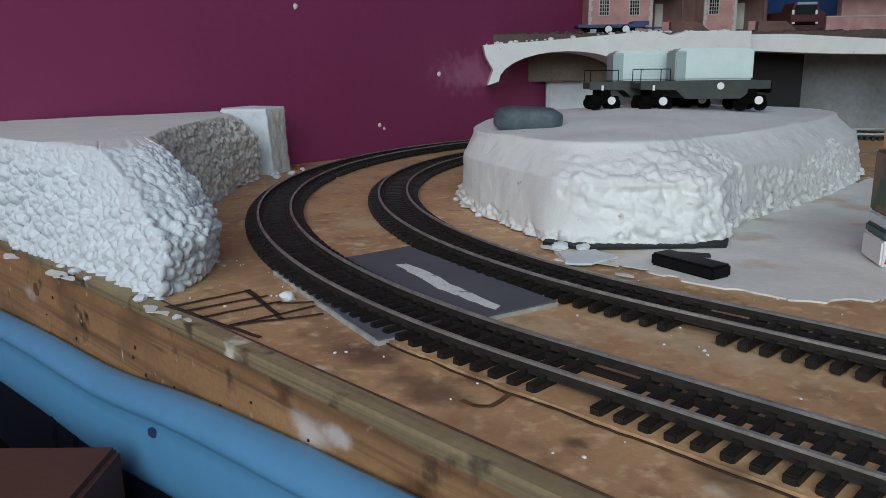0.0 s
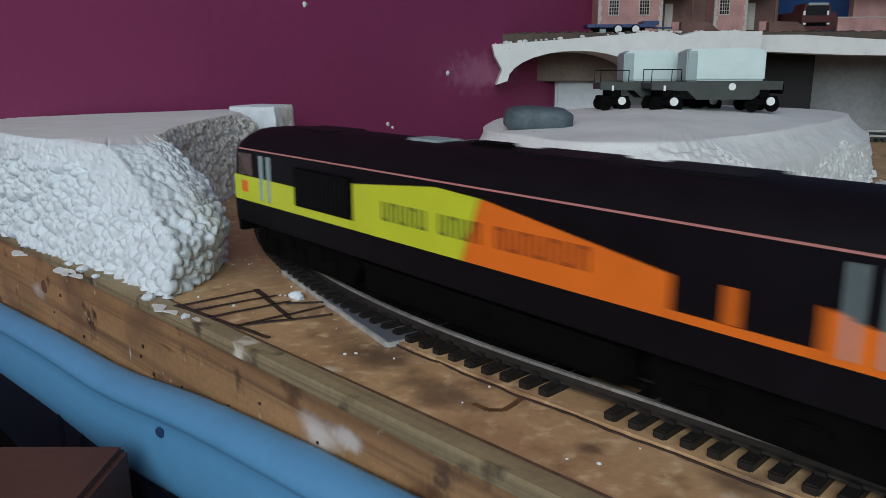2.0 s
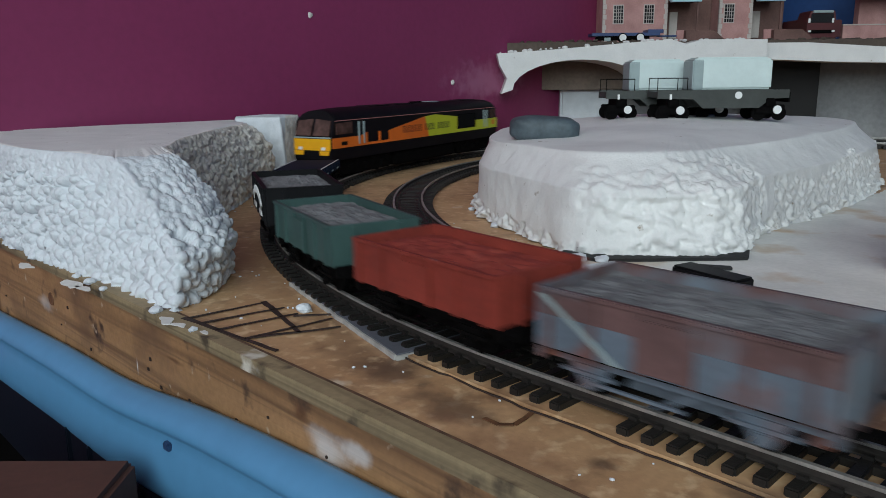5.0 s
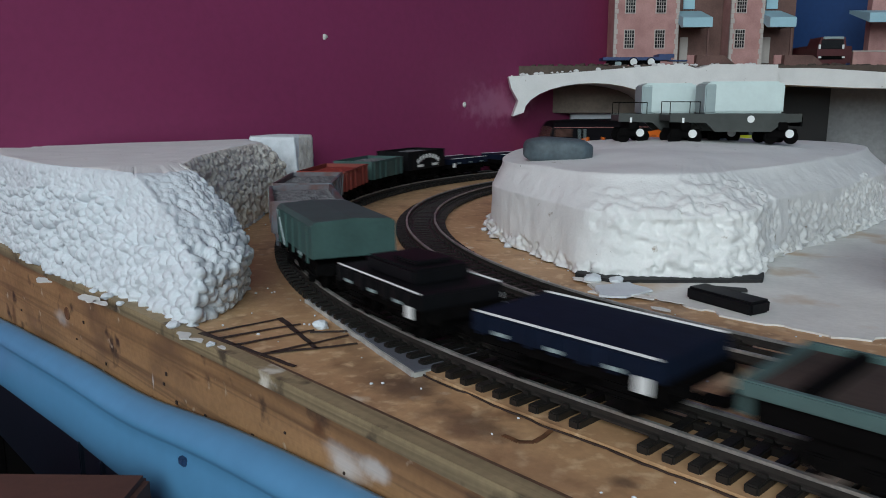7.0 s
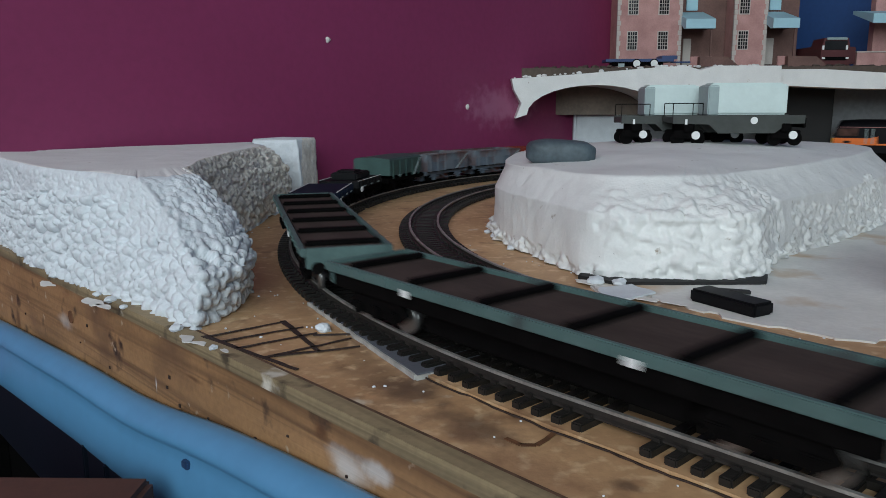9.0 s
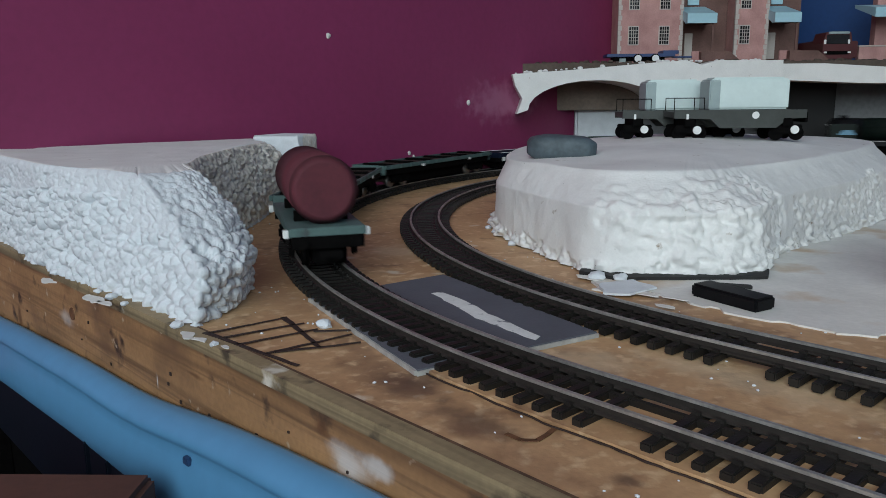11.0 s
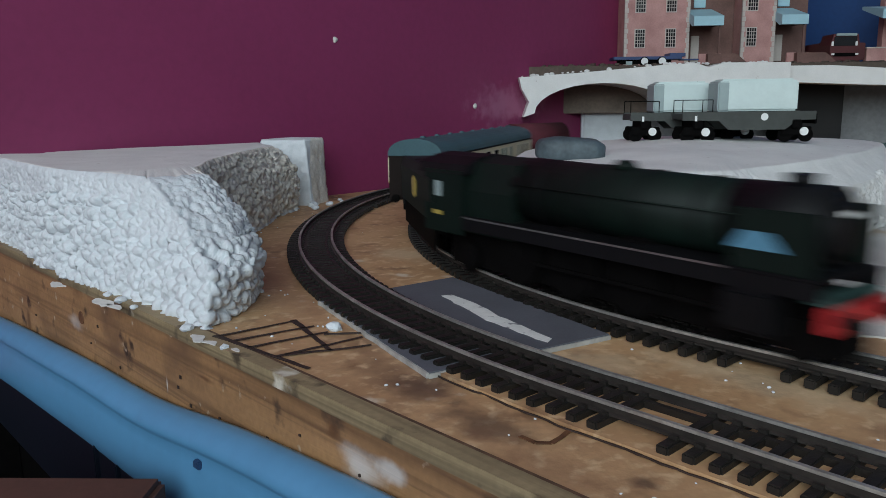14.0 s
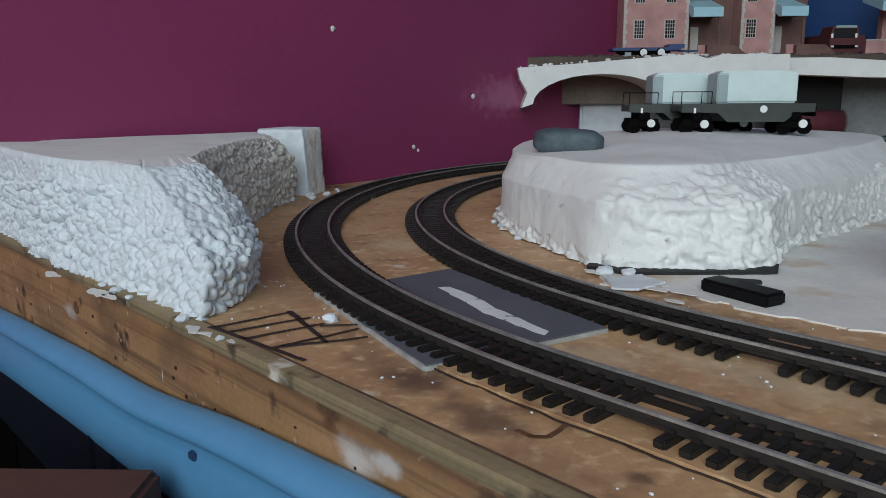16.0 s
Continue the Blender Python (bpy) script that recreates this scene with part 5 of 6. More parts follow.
flat_piece("bed_crack", edge_in + edge_out[::-1], 0.0003, 0.0007, M_INK, "dark ragged crack along the edge of the track bed", "crack", kind="structure")
road = thing("road_card", "grey card road crossing under both tracks", "road card")
for nm, pts, z0, z1, mat, lab in (("card", [(-0.067, 0.297), (-0.0195, 0.2145), (0.0385, 0.2515), (-0.0155, 0.3375)], 0.0002, 0.0019, M_ROADCARD, ""),
                                  ("torn_edge", [(-0.0680, 0.2966), (-0.0204, 0.2139), (-0.0196, 0.2142), (-0.0672, 0.2970)], 0.0001, 0.0016, M_CARDEDGE, "pale torn edge of the card"),
                                  ("cut_edge", [(-0.0196, 0.2134), (0.0391, 0.2508), (0.0387, 0.2514), (-0.0194, 0.2143)], 0.0001, 0.0015, M_CARDEDGE, "pale cut edge of the card")):
    o = flat_piece(nm, pts, z0, z1, mat, lab, "", 0.0006 if nm == "torn_edge" else 0.0)
    o.parent = road
dash = flat_piece("dash", [(-0.0192, 0.3028), (-0.0150, 0.3045), (-0.003, 0.287), (0.003, 0.273), (0.0192, 0.2455), (0.0165, 0.2425), (-0.002, 0.268), (-0.010, 0.285)], 0.00195, 0.0021, M_WHITEPAINT, "hand-painted white road dash", "", 0.0012)
dash.parent = road

flat_piece("spilt_plaster", [(0.050, 0.336), (0.0535, 0.312), (0.066, 0.318), (0.078, 0.300), (0.094, 0.276), (0.122, 0.255), (0.152, 0.252), (0.20, 0.30), (0.285, 0.47), (0.31, 0.55), (0.215, 0.45), (0.165, 0.41), (0.125, 0.345), (0.085, 0.341)],
           0.0, 0.0007, M_PLASTER, "thin white plaster spilt over the board beside the hill", "spilt plaster", 0.006)
flat_piece("plaster_flake", [(0.052, 0.322), (0.050, 0.305), (0.060, 0.302), (0.074, 0.314), (0.066, 0.327)], 0.0011, 0.0020, M_FOAM, "white plaster flake beside the inner track", "flake", 0.002)
flat_piece("black_card", [(0.046, 0.343), (0.060, 0.330), (0.126, 0.332), (0.133, 0.348), (0.09, 0.38), (0.06, 0.38)], 0.0002, 0.0022, M_DARKCARD, "black card sticking out from under the hill", "card", 0.001)
flat_piece("track_offcut", [(0.096, 0.322), (0.098, 0.318), (0.1125, 0.313), (0.113, 0.3165)], 0.0011, 0.0022, M_DARKCARD, "thin black plastic offcut lying on the plaster", "offcut")
bm = box(bmesh.new(), -0.0155, 0.0155, -0.0056, 0.0056, 0.0, 0.0052, 0.0009, m=pose(0.0975, 0.2940, 0.0007, 0, 0, -58))
tagged(part("black_block", bm, M_BLACK), "small black plastic block lying on spilt plaster", "plastic block")

INK = (((-0.0939, 0.2541), (-0.072, 0.2727)), ((-0.0873, 0.2488), (-0.0636, 0.2660)), ((-0.0802, 0.2413), (-0.0570, 0.2590)), ((-0.0685, 0.2324), (-0.0440, 0.2530)),
       ((-0.0955, 0.2545), (-0.0561, 0.2215)), ((-0.0725, 0.2735), (-0.0525, 0.2385)), ((-0.058, 0.2562), (-0.0368, 0.2587)), ((-0.0660, 0.2340), (-0.0400, 0.2440)))
sketch = thing("ink_sketch", "ladder of dark marker lines drawn on the board", "ink drawing")
for i, (a, b) in enumerate(INK):
    a, b = Vector(a), Vector(b)
    side = (b - a).orthogonal().normalized() * (0.0011 if i in (4, 5) else 0.0007)
    o = flat_piece("ink_line", [a - side, b - side * 0.6, b + side * 0.6, a + side], 0.0004, 0.0007, M_INK, "", "", 0.0005)
    o.parent = sketch

HOOK = ((0.0040, 0.1750), (0.0075, 0.1712), (0.0112, 0.1712), (0.0140, 0.1745), (0.0165, 0.1785))
hook = thing("ink_hook", "small brown hook drawn on the board", "ink drawing")
for a, b in zip(HOOK, HOOK[1:]):
    a, b = Vector(a), Vector(b)
    side = (b - a).orthogonal().normalized() * 0.0007
    o = flat_piece("ink_line", [a - side, b - side, b + side, a + side], 0.0002, 0.0004, M_INKBROWN, "", "", 0.0003)
    o.parent = hook
RIMFLAKES = [(-0.1554, 0.2993, 0.0065), (-0.1480, 0.2930, 0.0040), (-0.1924, 0.3320, 0.0050), (-0.1010, 0.2515, 0.0040), (-0.0950, 0.2470, 0.0026), (-0.0840, 0.2395, 0.0020), (0.0494, 0.3330, 0.006), (0.0560, 0.3200, 0.006), (0.0660, 0.3060, 0.006), (0.0760, 0.2990, 0.004), (0.0700, 0.2860, 0.003)]
for i, (x, y, r) in enumerate(RIMFLAKES):
    out = [(x + r * 1.3 * math.cos(t) * (1 + 0.5 * noise.noise(Vector((math.cos(t) * 1.5, math.sin(t) * 1.5, i)))) * 0.707 + r * 0.5 * math.sin(t) * 0.707,
            y - r * 1.3 * math.cos(t) * (1 + 0.5 * noise.noise(Vector((math.cos(t) * 1.5, math.sin(t) * 1.5, i)))) * 0.707 + r * 0.5 * math.sin(t) * 0.707) for t in [math.tau * k / 22 for k in range(22)]]
    flat_piece("plaster_flake", out, 0.0011 if x > 0 else 0.0004, 0.0014 if x > 0 else 0.0007, M_PLASTER, "thin white plaster flake stuck to the board", "flake", 0.0018, group="plaster flakes")


def crumb(r, seed):
    bm = bmesh.new()
    bmesh.ops.create_icosphere(bm, subdivisions=2, radius=r)
    for v in bm.verts:
        v.co *= 1 + 0.35 * noise.noise(v.co * (1.3 / r) + Vector((seed, 0, 0)))
        v.co.z *= 0.6
    return bm


CRUMBS = [(-0.0555, 0.2625, 0.0030), (-0.197, 0.347, 0.0026), (-0.108, 0.262, 0.0024), (-0.088, 0.2415, 0.0016), (-0.150, 0.302, 0.0024), (-0.160, 0.312, 0.0018), (-0.140, 0.292, 0.0016),
          (-0.130, 0.592, 0.0040), (-0.118, 0.600, 0.0030), (-0.110, 0.612, 0.0026), (-0.125, 0.578, 0.0030), (-0.115, 0.630, 0.0020), (0.0520, 0.334, 0.0040), (0.0620, 0.331, 0.0034), (0.020, 0.415, 0.0026), (0.013, 0.452, 0.0030), (0.0085, 0.470, 0.0022)]
for i, (x, y, r) in enumerate(CRUMBS):
    tagged(part("foam_crumb", crumb(r, i * 2.3), M_FOAM, None, m=pose(x, y, r * 0.45, 0, 0, i * 40)), "white polystyrene crumb lying on the board", "crumb", "foam crumbs")
bits = bmesh.new()
for i in range(170):
    s = random.uniform(-0.5, 0.35)
    a, b = random.choice(((-0.1, 0.265), (-0.14, 0.50), (0.04, 0.36), (0.10, 0.29), (-0.05, 0.25), (0.05, 0.17))), random.random()
    x, y = a[0] + random.gauss(0, 0.03), a[1] + random.gauss(0, 0.03)
    if Vector((x, y, 0)).dot(N) < FRONT_N + 0.002:
        continue
    r = random.uniform(0.0002, 0.0006)
    b = bmesh.new()
    bmesh.ops.create_icosphere(b, subdivisions=1, radius=r)
    join(bits, b, 0, pose(x, y, r * 0.6, 0, 0, random.uniform(0, 180)) @ Matrix.Diagonal((1.2, 0.8, 0.7, 1)))
tagged(part("foam_specks", bits, M_FOAM), "white polystyrene specks scattered over the board", "specks", kind="stuff")
spots = bmesh.new()
for i in range(45):
    a, z = random.uniform(-0.45, 0.1), random.uniform(-0.05, -0.014)
    r = random.uniform(0.0003, 0.0007)
    p = U * a + N * (FRONT_N - 0.0031)
    box(spots, -r, r, -0.0003, 0.0003, -r * random.uniform(0.6, 1.6), r, m=pose(p.x, p.y, z, 0, 0, -45))
tagged(part("plank_specks", spots, M_INK), "dark specks and nail holes in the front plank", "specks", kind="stuff")
for (a, z, ra, rz) in ((-0.372, -0.017, 0.003, 0.006),):
    bm = bmesh.new()
    cyl(bm, U * a + N * (FRONT_N - 0.0035) + Vector((0, 0, z)), U * a + N * (FRONT_N - 0.002) + Vector((0, 0, z)), ra, seg=20)
    tagged(part("wood_knot", bm, M_INKBROWN), "round dark knot in the front plank", "knot", kind="structure")

# ---- flecks on the maroon wall ----
for x, y, z, r in ((-0.1226, 0.679, 0.1324, 0.0026), (-0.0022, 0.8158, 0.0744, 0.0028), (-0.060, 0.7502, 0.0274, 0.0022), (-0.056, 0.7546, 0.0238, 0.0016), (0.05, 0.876, 0.105, 0.002)):
    tagged(part("plaster_fleck", crumb(r, x * 90), M_PLASTER, None, m=Matrix.Translation((x, y, z)) @ WALL_N.to_track_quat("Z", "Y").to_matrix().to_4x4()), "pale plaster fleck stuck to the maroon wall", "fleck", "wall flecks")

# ---- blue tray hung along the front, and the brown box below ----
def tray_top(a):
    return -0.0385 + (a + 0.42) * 0.077


tray = thing("blue_tray", "blue plastic tray hung along the front of the baseboard", "tray")
prof = [(0.1065, 0.0005), (0.1045, 0.0012), (0.1010, 0.0008), (0.0982, -0.0008), (0.0964, -0.0028), (0.0956, -0.0050), (0.0957, -0.0064), (0.0970, -0.0076), (0.0976, -0.0090), (0.0970, -0.0125), (0.0958, -0.0190), (0.0956, -0.0260), (0.0966, -0.0310), (0.0986, -0.0345), (0.1020, -0.0368), (0.1060, -0.0378)]
prof += [(0.1062, -0.0365), (0.1024, -0.0354), (0.0998, -0.0334), (0.0982, -0.0304), (0.0972, -0.0260), (0.0974, -0.0190), (0.0986, -0.0128), (0.0992, -0.0090), (0.0984, -0.0066), (0.0972, -0.0054), (0.0980, -0.0036), (0.1000, -0.0018), (0.1065, -0.0010)]
bm = bmesh.new()
rings = []
for i in range(81):
    a = -0.53 + i * 0.011
    sag = noise.noise(Vector((a * 7, 0, 0))) * 0.0016 - 0.0034 * math.exp(-((a + 0.285) / 0.05) ** 2)
    rings.append([bm.verts.new(U * a + N * n + Vector((0, 0, tray_top(min(a, 0.2)) + z + sag))) for n, z in prof])
for r0, r1 in zip(rings, rings[1:]):
    for i in range(len(prof)):
        j = (i + 1) % len(prof)
        bm.faces.new((r0[i], r0[j], r1[j], r1[i])).smooth = True
bm.faces.new(rings[0]), bm.faces.new(rings[-1][::-1])
bmesh.ops.recalc_face_normals(bm, faces=bm.faces)
part("tray_shell", bm, M_TRAY, tray)
for a in (-0.2330,):
    c = U * a + N * 0.0966 + Vector((0, 0, tray_top(a) - 0.0125))
    part("clip", box(bmesh.new(), -0.0018, 0.0018, -0.001, 0.001, -0.0012, 0.0016, 0.0004), M_TRAYCLIP, tray, "small dark clip", m=pose(c.x, c.y, c.z, 0, 0, -45))
# lower shell and ribs carry the shade below the tray in their colour
low = part("lower_shell", box(bmesh.new(), -0.52, -0.14, -0.004, 0.004, -0.110, -0.0615, 0.002, m=pose((N * 0.1015).x, (N * 0.1015).y, 0, 0, 0, -45)), M_TRAYSHADE, tray, "blue lower shell with its shade put into the colour")
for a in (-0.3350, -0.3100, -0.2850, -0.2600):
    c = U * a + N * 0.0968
    part("rib", box(bmesh.new(), -0.0010, 0.0010, -0.0012, 0.0012, -0.100, -0.064, 0.0005, m=pose(c.x, c.y, 0, 0, 0, -45)), M_TRAYSHADE, low)
bm = box(bmesh.new(), -0.26, -0.108, 0.19, 0.235, -0.85, -0.0415, 0.002)
tagged(part("brown_box", bm, M_BROWNBOX), "tall dark brown cardboard box standing below the tray", "box")

# ---- stone and flask wagons on the hill ----
bm = bmesh.new()
bmesh.ops.create_icosphere(bm, subdivisions=4, radius=1)
for v in bm.verts:
    c = v.co.copy()
    w = lambda t, p: math.copysign(abs(t) ** p, t)
    v.co = Vector((w(c.x, 0.62) * 0.0200, w(c.y, 0.7) * 0.0115, w(c.z, 0.62) * 0.0078)) * (1 + 0.05 * noise.noise(c * 2.2))
tagged(part("pebble", bm, M_STONE, None, m=pose(0.0502, 0.452, 0.0503, 0, 3, -4), smooth=True), "dark slate-blue pebble lying on the hill", "stone")


def flask_wagon(m, label, flask):
    v = thing("flask_wagon", label, "wagon", m, group="flask wagons")
    h = 0.044
    side = [(-h, 0.0150), (-h, 0.0205), (h, 0.0205), (h, 0.0150), (h * 0.72, 0.0145), (h * 0.55, 0.0085), (-h * 0.30, 0.0085), (-h * 0.45, 0.0145)]
    bm = bmesh.new()
    for e in (-1, 1):
        prism(bm, side, "y", e * 0.0125, e * 0.0145)
    box(bm, -h, h, -0.0125, 0.0125, 0.0155, 0.0195, 0.0005)
    part("chassis", bm, M_OLIVE, v)
    for x in (-h * 0.74, h * 0.74):
        bg = bmesh.new()
        for e in (-1, 1):
            box(bg, x - 0.010, x + 0.010, e * 0.0115 - 0.0010, e * 0.0115 + 0.0010, 0.0045, 0.0105, 0.0006)
            box(bg, x - 0.0040, x + 0.0020, e * 0.0140 - 0.0012, e * 0.0140 + 0.0012, 0.0095, 0.0150, 0.0005)
        box(bg, x - 0.004, x + 0.004, -0.0115, 0.0115, 0.0085, 0.0150)
        b = part("bogie", bg, M_UNDER, v)
        for d in (-0.0068, 0.0068):
            w = bmesh.new()
            for e in (-1, 1):
                cyl(w, (x + d, e * 0.0092, 0.0048), (x + d, e * 0.0112, 0.0048), 0.0048, seg=18)
            part("wheelset", w, M_UNDER, b)
        part("white_disc", cyl(bmesh.new(), (x + 0.0045, -0.0126, 0.0072), (x + 0.0045, -0.0140, 0.0072), 0.0028, seg=20), M_WHITE, b, "white wheel disc")
    for x in (-h + 0.004, h - 0.004):
        bm = bmesh.new()
        x0, x1 = x - 0.0035 if x < 0 else x - 0.011, x + 0.0165 if x < 0 else x + 0.0035
        if x > 0:
            continue
        for e in (-1, 1):
            bm = bmesh.new()
            for q in (x0, x1):
                cyl(bm, (q, e * 0.0115, 0.0200), (q, e * 0.0115, 0.0285), 0.0003, seg=6)
            cyl(bm, (x0, e * 0.0115, 0.0285), (x1, e * 0.0115, 0.0285), 0.0003, seg=6)
            part("handrail", bm, M_UNDER, v)
    part("white_mark", box(bmesh.new(), -h + 0.008, -h + 0.0095, -0.0150, -0.0146, 0.0145, 0.0180), M_WHITE, v)
    part("white_emblem", cyl(bmesh.new(), (0.010, -0.0146, 0.0170), (0.010, -0.0150, 0.0170), 0.0024, seg=20), M_WHITE, v, "round white emblem")
    part("buffer_beam", box(bmesh.new(), h, h + 0.0015, -0.013, 0.013, 0.0120, 0.0190, 0.0004), M_UNDER, v)
    x0, x1, z1 = flask
    bm = box(bmesh.new(), x0, x1, -0.0110, 0.0110, 0.0208, z1, 0.0012)
    box(bm, x0 + 0.003, x1 - 0.003, -0.0085, 0.0085, z1 - 0.0003, z1 + 0.0010, 0.0004)
    fl = part("flask_cover", bm, M_FLASK, v, "pale green-white flask cover")
    part("end_band", box(bmesh.new(), x0 - 0.0004, x0 + 0.0075, -0.0113, 0.0113, 0.0206, z1 - 0.0006, 0.0008), M_FLASKDK, fl, "grey-green end band")
    return v


flask_wagon(pose(0.1505, 0.575, 0.0490), "olive flask wagon with a pale cover on the hill", (-0.027, 0.012, 0.0410))
flask_wagon(pose(0.1790, 0.545, 0.0495), "olive flask wagon with white wheel discs on the hill", (-0.020, 0.033, 0.0410))

# ---- striped post at the foot of the hill ----
post = thing("striped_post", "camouflaged toy vehicle end with red and white stripes", "toy vehicle", pose(0.194, 0.302, 0.001, 0, 0, -12))
for nm, z0, z1, x0, mat in (("base", 0.0, 0.0105, -0.019, M_WHITE), ("lower_body", 0.0105, 0.0145, -0.0185, M_DKGREEN), ("pale_band", 0.0145, 0.0195, -0.0178, M_FLASK), ("body", 0.0195, 0.0445, -0.0176, M_CAMO), ("yellow_top", 0.0445, 0.0590, -0.0155, M_ENDYELLOW)):
    part(nm, box(bmesh.new(), x0, 0.02, -0.012, 0.012, z0, z1, 0.0008), mat, post)
for i in range(7):
    x = -0.0175 + i * 0.005
    part("red_stripe", prism(bmesh.new(), [(x, 0.0015), (x + 0.0018, 0.0100), (x + 0.0038, 0.0100), (x + 0.0020, 0.0015)], "y", -0.0120, -0.0124), M_BEAMRED, post)

# ---- houses, trailer and lorry on the deck ----
DZ = 0.1167


def sash(parent, x, z, w, h, y):
    fr = part("window", box(bmesh.new(), x - w / 2 - 0.0012, x + w / 2 + 0.0012, y - 0.0008, y + 0.0004, z - 0.0012, z + h + 0.0012, 0.0003), M_QUOIN, parent, "small paned window with a pale surround")
    part("pane", box(bmesh.new(), x - w / 2, x + w / 2, y - 0.0012, y - 0.0004, z, z + h), M_WINDOW, fr)
    for i in range(1, 4):
        part("glazing_bar", box(bmesh.new(), x - w / 2 + w * i / 4 - 0.0003, x - w / 2 + w * i / 4 + 0.0003, y - 0.0016, y - 0.0010, z, z + h), M_QUOIN, fr)
    for i in range(1, 5):
        part("glazing_bar", box(bmesh.new(), x - w / 2, x + w / 2, y - 0.0016, y - 0.0010, z + h * i / 5 - 0.0003, z + h * i / 5 + 0.0003), M_QUOIN, fr)


def house(x0, x1, y, windows, label):
    v = thing("model_house", label, "model house", group="model houses")
    top = DZ + 0.150
    part("wall", box(bmesh.new(), x0, x1, y, y + 0.05, DZ, top), M_BRICKPINK, v)
    part("roof", prism(bmesh.new(), [(y - 0.004, top), (y + 0.025, top + 0.022), (y + 0.054, top)], "x", x0 - 0.003, x1 + 0.003), M_DECK, v)
    for x in (x0, x1):
        for i in range(24):
            w = 0.0042 if i % 2 else 0.0028
            part("quoin", box(bmesh.new(), (x - 0.0004) if x == x0 else x - w, (x + w) if x == x0 else x + 0.0004, y - 0.0006, y + 0.0030, DZ + i * 0.006, DZ + i * 0.006 + 0.0056), M_QUOIN, v)
    for x in windows:
        for z in (0.0255, 0.0670, 0.1080):
            sash(v, x, DZ + z, 0.0108, 0.0205, y)
    return v


house(0.1815, 0.2592, 0.98, (0.2000, 0.2370), "pink brick model house with small paned windows")
house(0.3225, 0.3620, 0.98, (0.3340,), "narrow pink brick model house with paned windows")


def entrance(x0, x1, label, panel):
    """The recessed bay between houses, with an awning and a pale door."""
    v = thing("house_porch", label, "porch", group="porches")
    part("bay_wall", box(bmesh.new(), x0, x1, 1.010, 1.03, DZ, DZ + 0.150), M_SHADEBRICK, v)
    part("awning", prism(bmesh.new(), [(0.958, DZ + 0.0480), (0.958, DZ + 0.0590), (1.009, DZ + 0.0720), (1.009, DZ + 0.0680), (0.966, DZ + 0.0480)], "x", x0 - 0.001, x0 + panel), M_AWNING, v, "pale blue sloping awning")
    part("awning_end", prism(bmesh.new(), [(0.972, DZ + 0.050), (1.009, DZ + 0.066), (1.009, DZ + 0.050)], "x", x0 + panel, x0 + panel + 0.002), M_SHADEBRICK, v)
    part("door", box(bmesh.new(), x0 + 0.010, x0 + 0.020, 1.0075, 1.0099, DZ + 0.008, DZ + 0.040, 0.0003), M_QUOIN, v, "pale door")
    part("upper_window", box(bmesh.new(), x0 + 0.012, x0 + 0.026, 1.0075, 1.0099, DZ + 0.0740, DZ + 0.100, 0.0003), M_AWNING, v, "pale blue upper window")
    part("post", box(bmesh.new(), x0 + panel - 0.004, x0 + panel - 0.002, 0.962, 0.964, DZ, DZ + 0.050), M_SHADEBRICK, v)
    part("low_wall", box(bmesh.new(), x0 + 0.004, x0 + 0.030, 0.950, 0.953, DZ, DZ + 0.0150, 0.0003), M_BRICKPINK, v)
    part("ramp", prism(bmesh.new(), [(x0 + 0.012, DZ), (x0 + 0.012, DZ + 0.0145), (x0 + 0.045, DZ + 0.0140), (x0 + 0.062, DZ)], "y", 0.940, 0.949), M_SHADEBRICK, v)
    return v


entrance(0.2597, 0.3220, "shaded brick porch with a pale blue awning", 0.034)
entrance(0.3625, 0.4120, "shaded brick porch with a pale blue awning", 0.030)
wallp = thing("yard_wall", "low pink brick yard wall on the deck", "wall")
part("wall", box(bmesh.new(), 0.476, 0.60, 0.985, 0.992, DZ, DZ + 0.0205, 0.0004), M_BRICKPINK, wallp)
part("coping", box(bmesh.new(), 0.475, 0.601, 0.984, 0.993, DZ + 0.0205, DZ + 0.0220, 0.0004), M_QUOIN, wallp)
far = thing("awning_shed", "pale blue awning of a shed beyond the lorry", "awning")
part("awning", prism(bmesh.new(), [(0.958, DZ + 0.0530), (0.958, DZ + 0.0640), (1.009, DZ + 0.0720), (1.009, DZ + 0.0680)], "x", 0.478, 0.56), M_AWNING, far)
part("shed_wall", box(bmesh.new(), 0.505, 0.58, 1.008, 1.02, DZ, DZ + 0.12), M_BRICKPINK, far)

tr = thing("flat_trailer", "dark blue flat trailer with white wheels", "trailer", pose(0, 0, 0.0006))
bm = box(bmesh.new(), 0.158, 0.236, 0.918, 0.946, DZ + 0.0070, DZ + 0.0105, 0.0005)
box(bm, 0.222, 0.240, 0.919, 0.945, DZ + 0.0100, DZ + 0.0140, 0.0004)
box(bm, 0.236, 0.258, 0.928, 0.936, DZ + 0.0060, DZ + 0.0078, 0.0004)
part("flatbed", bm, M_TRAILER, tr)
part("undergear", box(bmesh.new(), 0.166, 0.225, 0.922, 0.942, DZ + 0.0028, DZ + 0.0072, 0.0006), M_UNDER, tr)
for x in (0.1930, 0.2130):
    bm = bmesh.new()
    cyl(bm, (x, 0.9165, DZ + 0.0050), (x, 0.9225, DZ + 0.0050), 0.0052, seg=22)
    wh = part("wheel", bm, M_UNDER, tr)
    part("hub", cyl(bmesh.new(), (x, 0.9158, DZ + 0.0050), (x, 0.9168, DZ + 0.0050), 0.0040, seg=22), M_WHITE, wh, "white wheel hub")
part("mudflap", box(bmesh.new(), 0.172, 0.179, 0.9165, 0.9180, DZ + 0.0012, DZ + 0.0052), M_FLASKDK, tr)

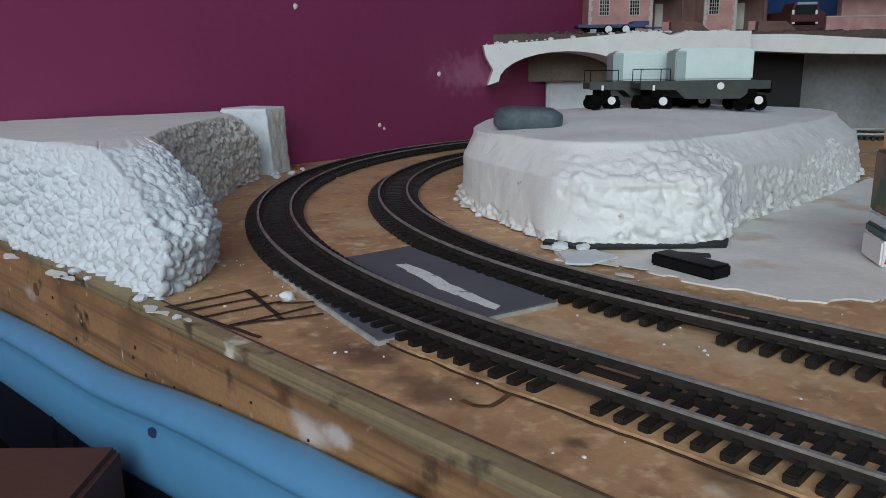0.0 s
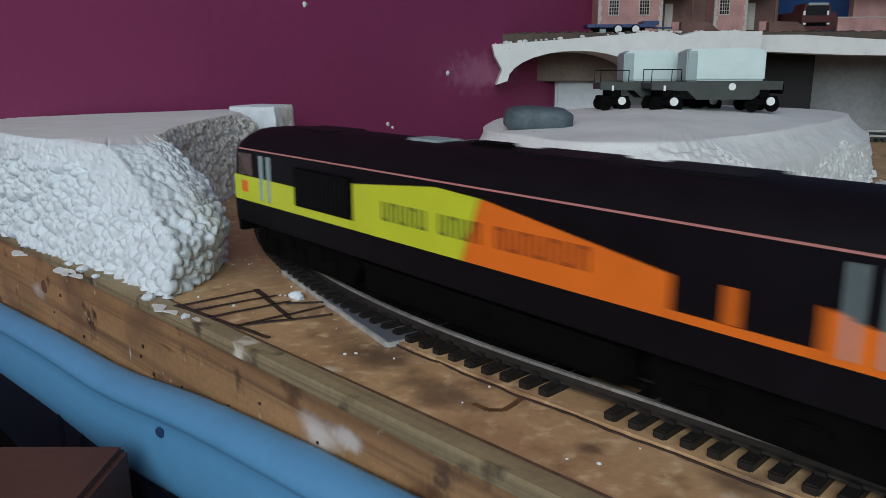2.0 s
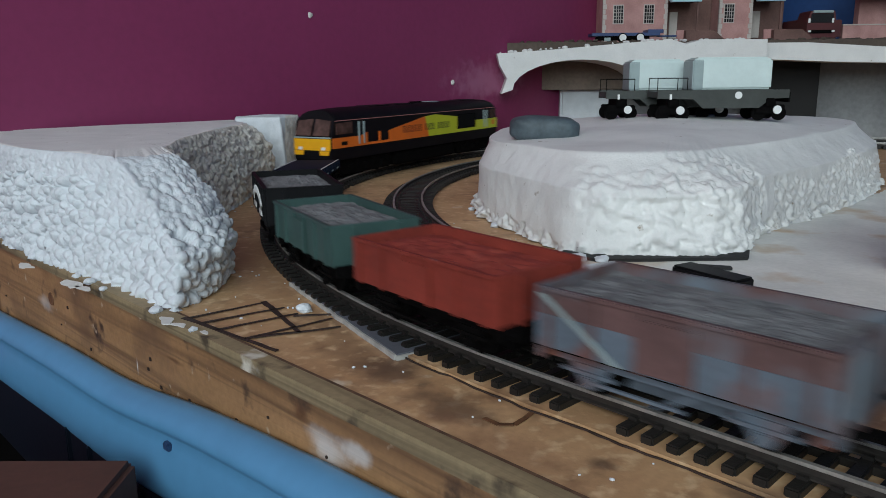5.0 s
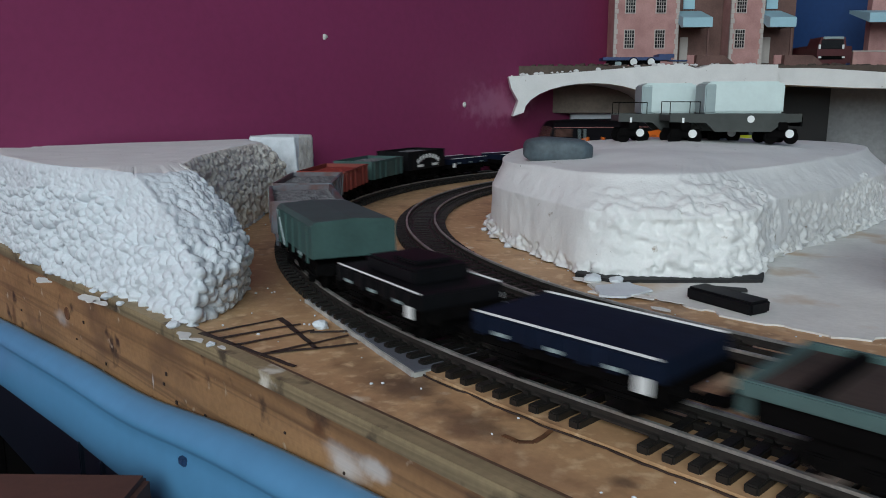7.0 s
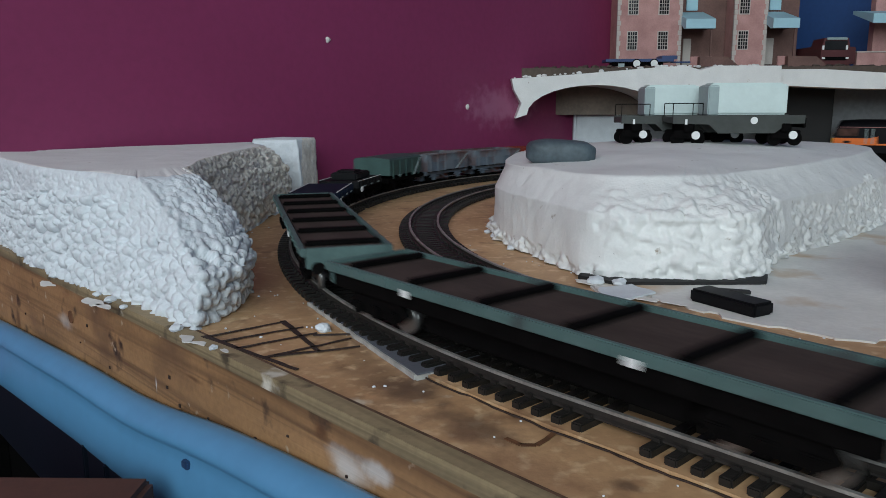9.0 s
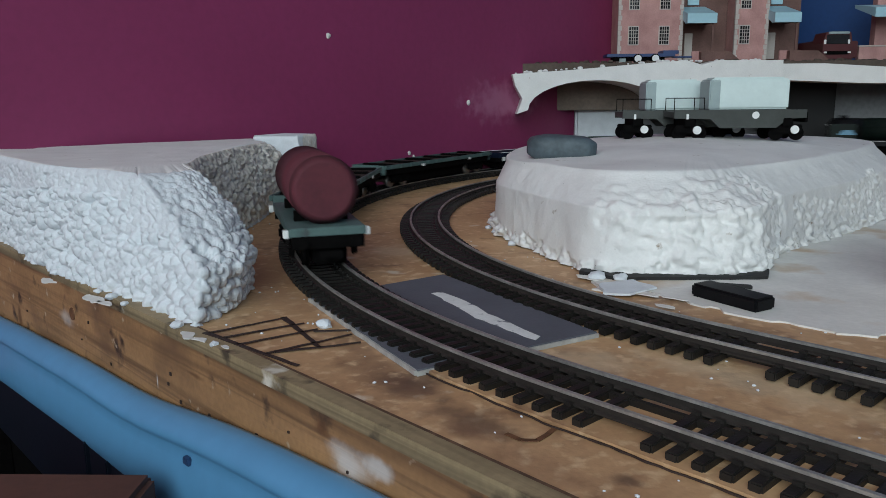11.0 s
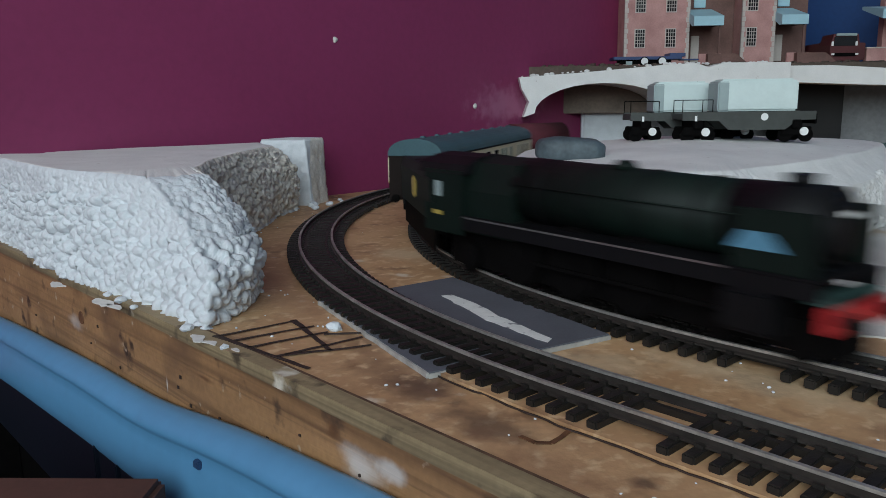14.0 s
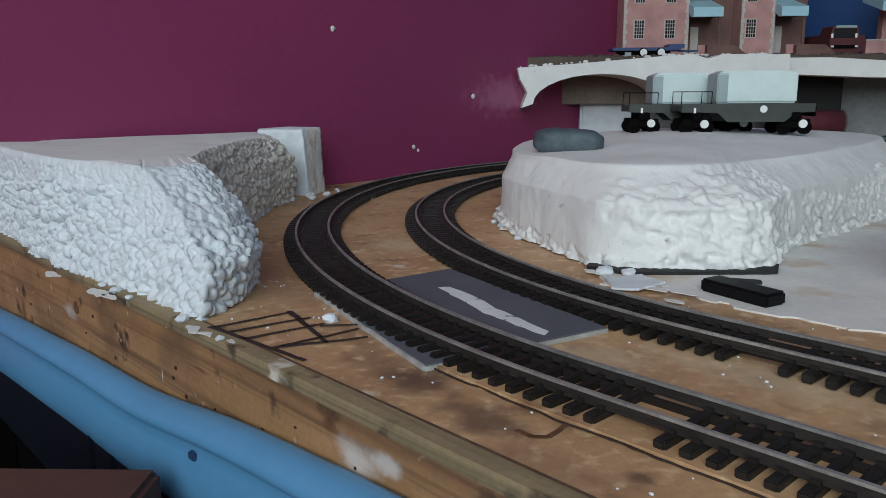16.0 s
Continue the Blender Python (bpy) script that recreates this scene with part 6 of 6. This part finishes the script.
lo = thing("toy_lorry", "dark maroon toy lorry facing the bridge", "lorry", pose(0, 0, 0.0004))
part("cab", prism(bmesh.new(), [(0.4145, DZ + 0.004), (0.4140, DZ + 0.022), (0.4175, DZ + 0.0345), (0.4455, DZ + 0.0345), (0.4480, DZ + 0.022), (0.4475, DZ + 0.004)], "y", 0.945, 0.975), M_LORRY, lo)
part("windscreen", box(bmesh.new(), 0.4180, 0.4440, 0.9440, 0.9452, DZ + 0.0210, DZ + 0.0315, 0.0005), M_WINDOW, lo)
part("visor", box(bmesh.new(), 0.4195, 0.4430, 0.9425, 0.9455, DZ + 0.0322, DZ + 0.0350, 0.0005), M_FLASKDK, lo, "pale sun visor")
part("grille", box(bmesh.new(), 0.4180, 0.4440, 0.9442, 0.9452, DZ + 0.0090, DZ + 0.0130), M_UNDER, lo)
part("bumper", box(bmesh.new(), 0.4140, 0.4480, 0.9425, 0.9452, DZ + 0.0035, DZ + 0.0080, 0.0006), M_LORRY, lo)
for x in (0.4165, 0.4440):
    part("headlamp", box(bmesh.new(), x - 0.0010, x + 0.0025, 0.9436, 0.9450, DZ + 0.0105, DZ + 0.0125, 0.0003), M_WHITE, lo)
    part("mirror", box(bmesh.new(), x - 0.0020, x + 0.0005, 0.9430, 0.9440, DZ + 0.0210, DZ + 0.0260, 0.0003), M_WHITE, lo)
part("body", box(bmesh.new(), 0.4150, 0.4700, 0.976, 1.02, DZ + 0.006, DZ + 0.0265, 0.001), M_LORRY, lo)
for x in (0.4165, 0.4455):
    for y in (0.952, 1.005):
        part("wheel", cyl(bmesh.new(), (x - 0.0025, y, DZ + 0.0052), (x + 0.0025, y, DZ + 0.0052), 0.0052, seg=18), M_UNDER, lo)

# ---- rubble and torn edge on the deck front ----
bm = bmesh.new()
for i in range(260):
    x = random.uniform(0.05, 0.62)
    r = random.uniform(0.0008, 0.0026)
    z = 0.1045 + min(x, 0.22) / 0.22 * 0.0115 if x < 0.33 else 0.1165
    box(bm, -r, r, -r, r, -r * 0.4, r * 0.5, m=pose(x, random.uniform(0.887, 0.93), max(z, 0.1168) + r * 0.3, 0, random.uniform(-20, 20), random.uniform(0, 90)))
tagged(part("deck_rubble", bm, M_DECK), "brown rubble and ballast along the deck edge", "rubble", kind="stuff")


chips = bmesh.new()
for i in range(46):
    x = random.choice((random.uniform(0.046, 0.34), random.uniform(0.20, 0.31)))
    z = 0.1045 + (x - 0.045) * 0.071 if x < 0.215 else 0.1158
    b = crumb(random.uniform(0.0012, 0.0032), i * 1.7)
    join(chips, b, 0, pose(x, random.uniform(0.847, 0.862), z + 0.0004, 0, 0, random.uniform(0, 180)))
tagged(part("bridge_chips", chips, M_FOAMTOP), "white polystyrene chips along the torn top of the bridge", "chips", kind="stuff")


# ---- motion of the trains ----
def diesel_rear(t):
    lag = 0.007 * min(1.0, max(0.0, (5.5 - t) / 2.0))
    return 0.177 * t - 0.463 - lag * lag * (0.021 - 2 * lag) / 0.000049


def steam_front(t):
    """Waits on the back straight, then runs at a steady pace from 9.6 s."""
    run = 0.015 + 0.32 * (13.8 - t)
    run -= 0.009 * math.exp(-((t - 13.5) / 0.25) ** 2) - 0.004 * math.exp(-((t - 13.0) / 0.25) ** 2)
    run += 0.004 * math.exp(-((t - 14.0) / 0.22) ** 2)
    run -= 0.003 * min(1.0, max(0.0, (t - 14.6) / 0.4))
    if t >= 15.0:
        return run - 0.08 * (t - 15.0) ** 2
    if t >= 9.6:
        return run
    q = 0.015 + 0.32 * 4.2
    d = 9.6 - t
    return q + (0.32 * d - 0.08 * d * d if d < 2 else 0.32)


def on_rails(track, s, piv, sign):
    a, _ = on_track(track, s + piv)
    b, _ = on_track(track, s - piv)
    d = (a - b) * sign
    mid = (a + b) / 2
    return pose(mid.x, mid.y, RAIL_TOP, 0, 0, math.degrees(math.atan2(d.y, d.x)))


def motions():
    times = [i * 0.2 for i in range(81)]
    for v, behind, piv in GOODS:
        walk(v, [(t, on_rails(OUTER, diesel_rear(t) - behind, piv, 1)) for t in times])
    for v, behind, piv in PASSENGER:
        walk(v, [(t, on_rails(INNER, steam_front(t) + behind, piv, -1)) for t in times])


motions()
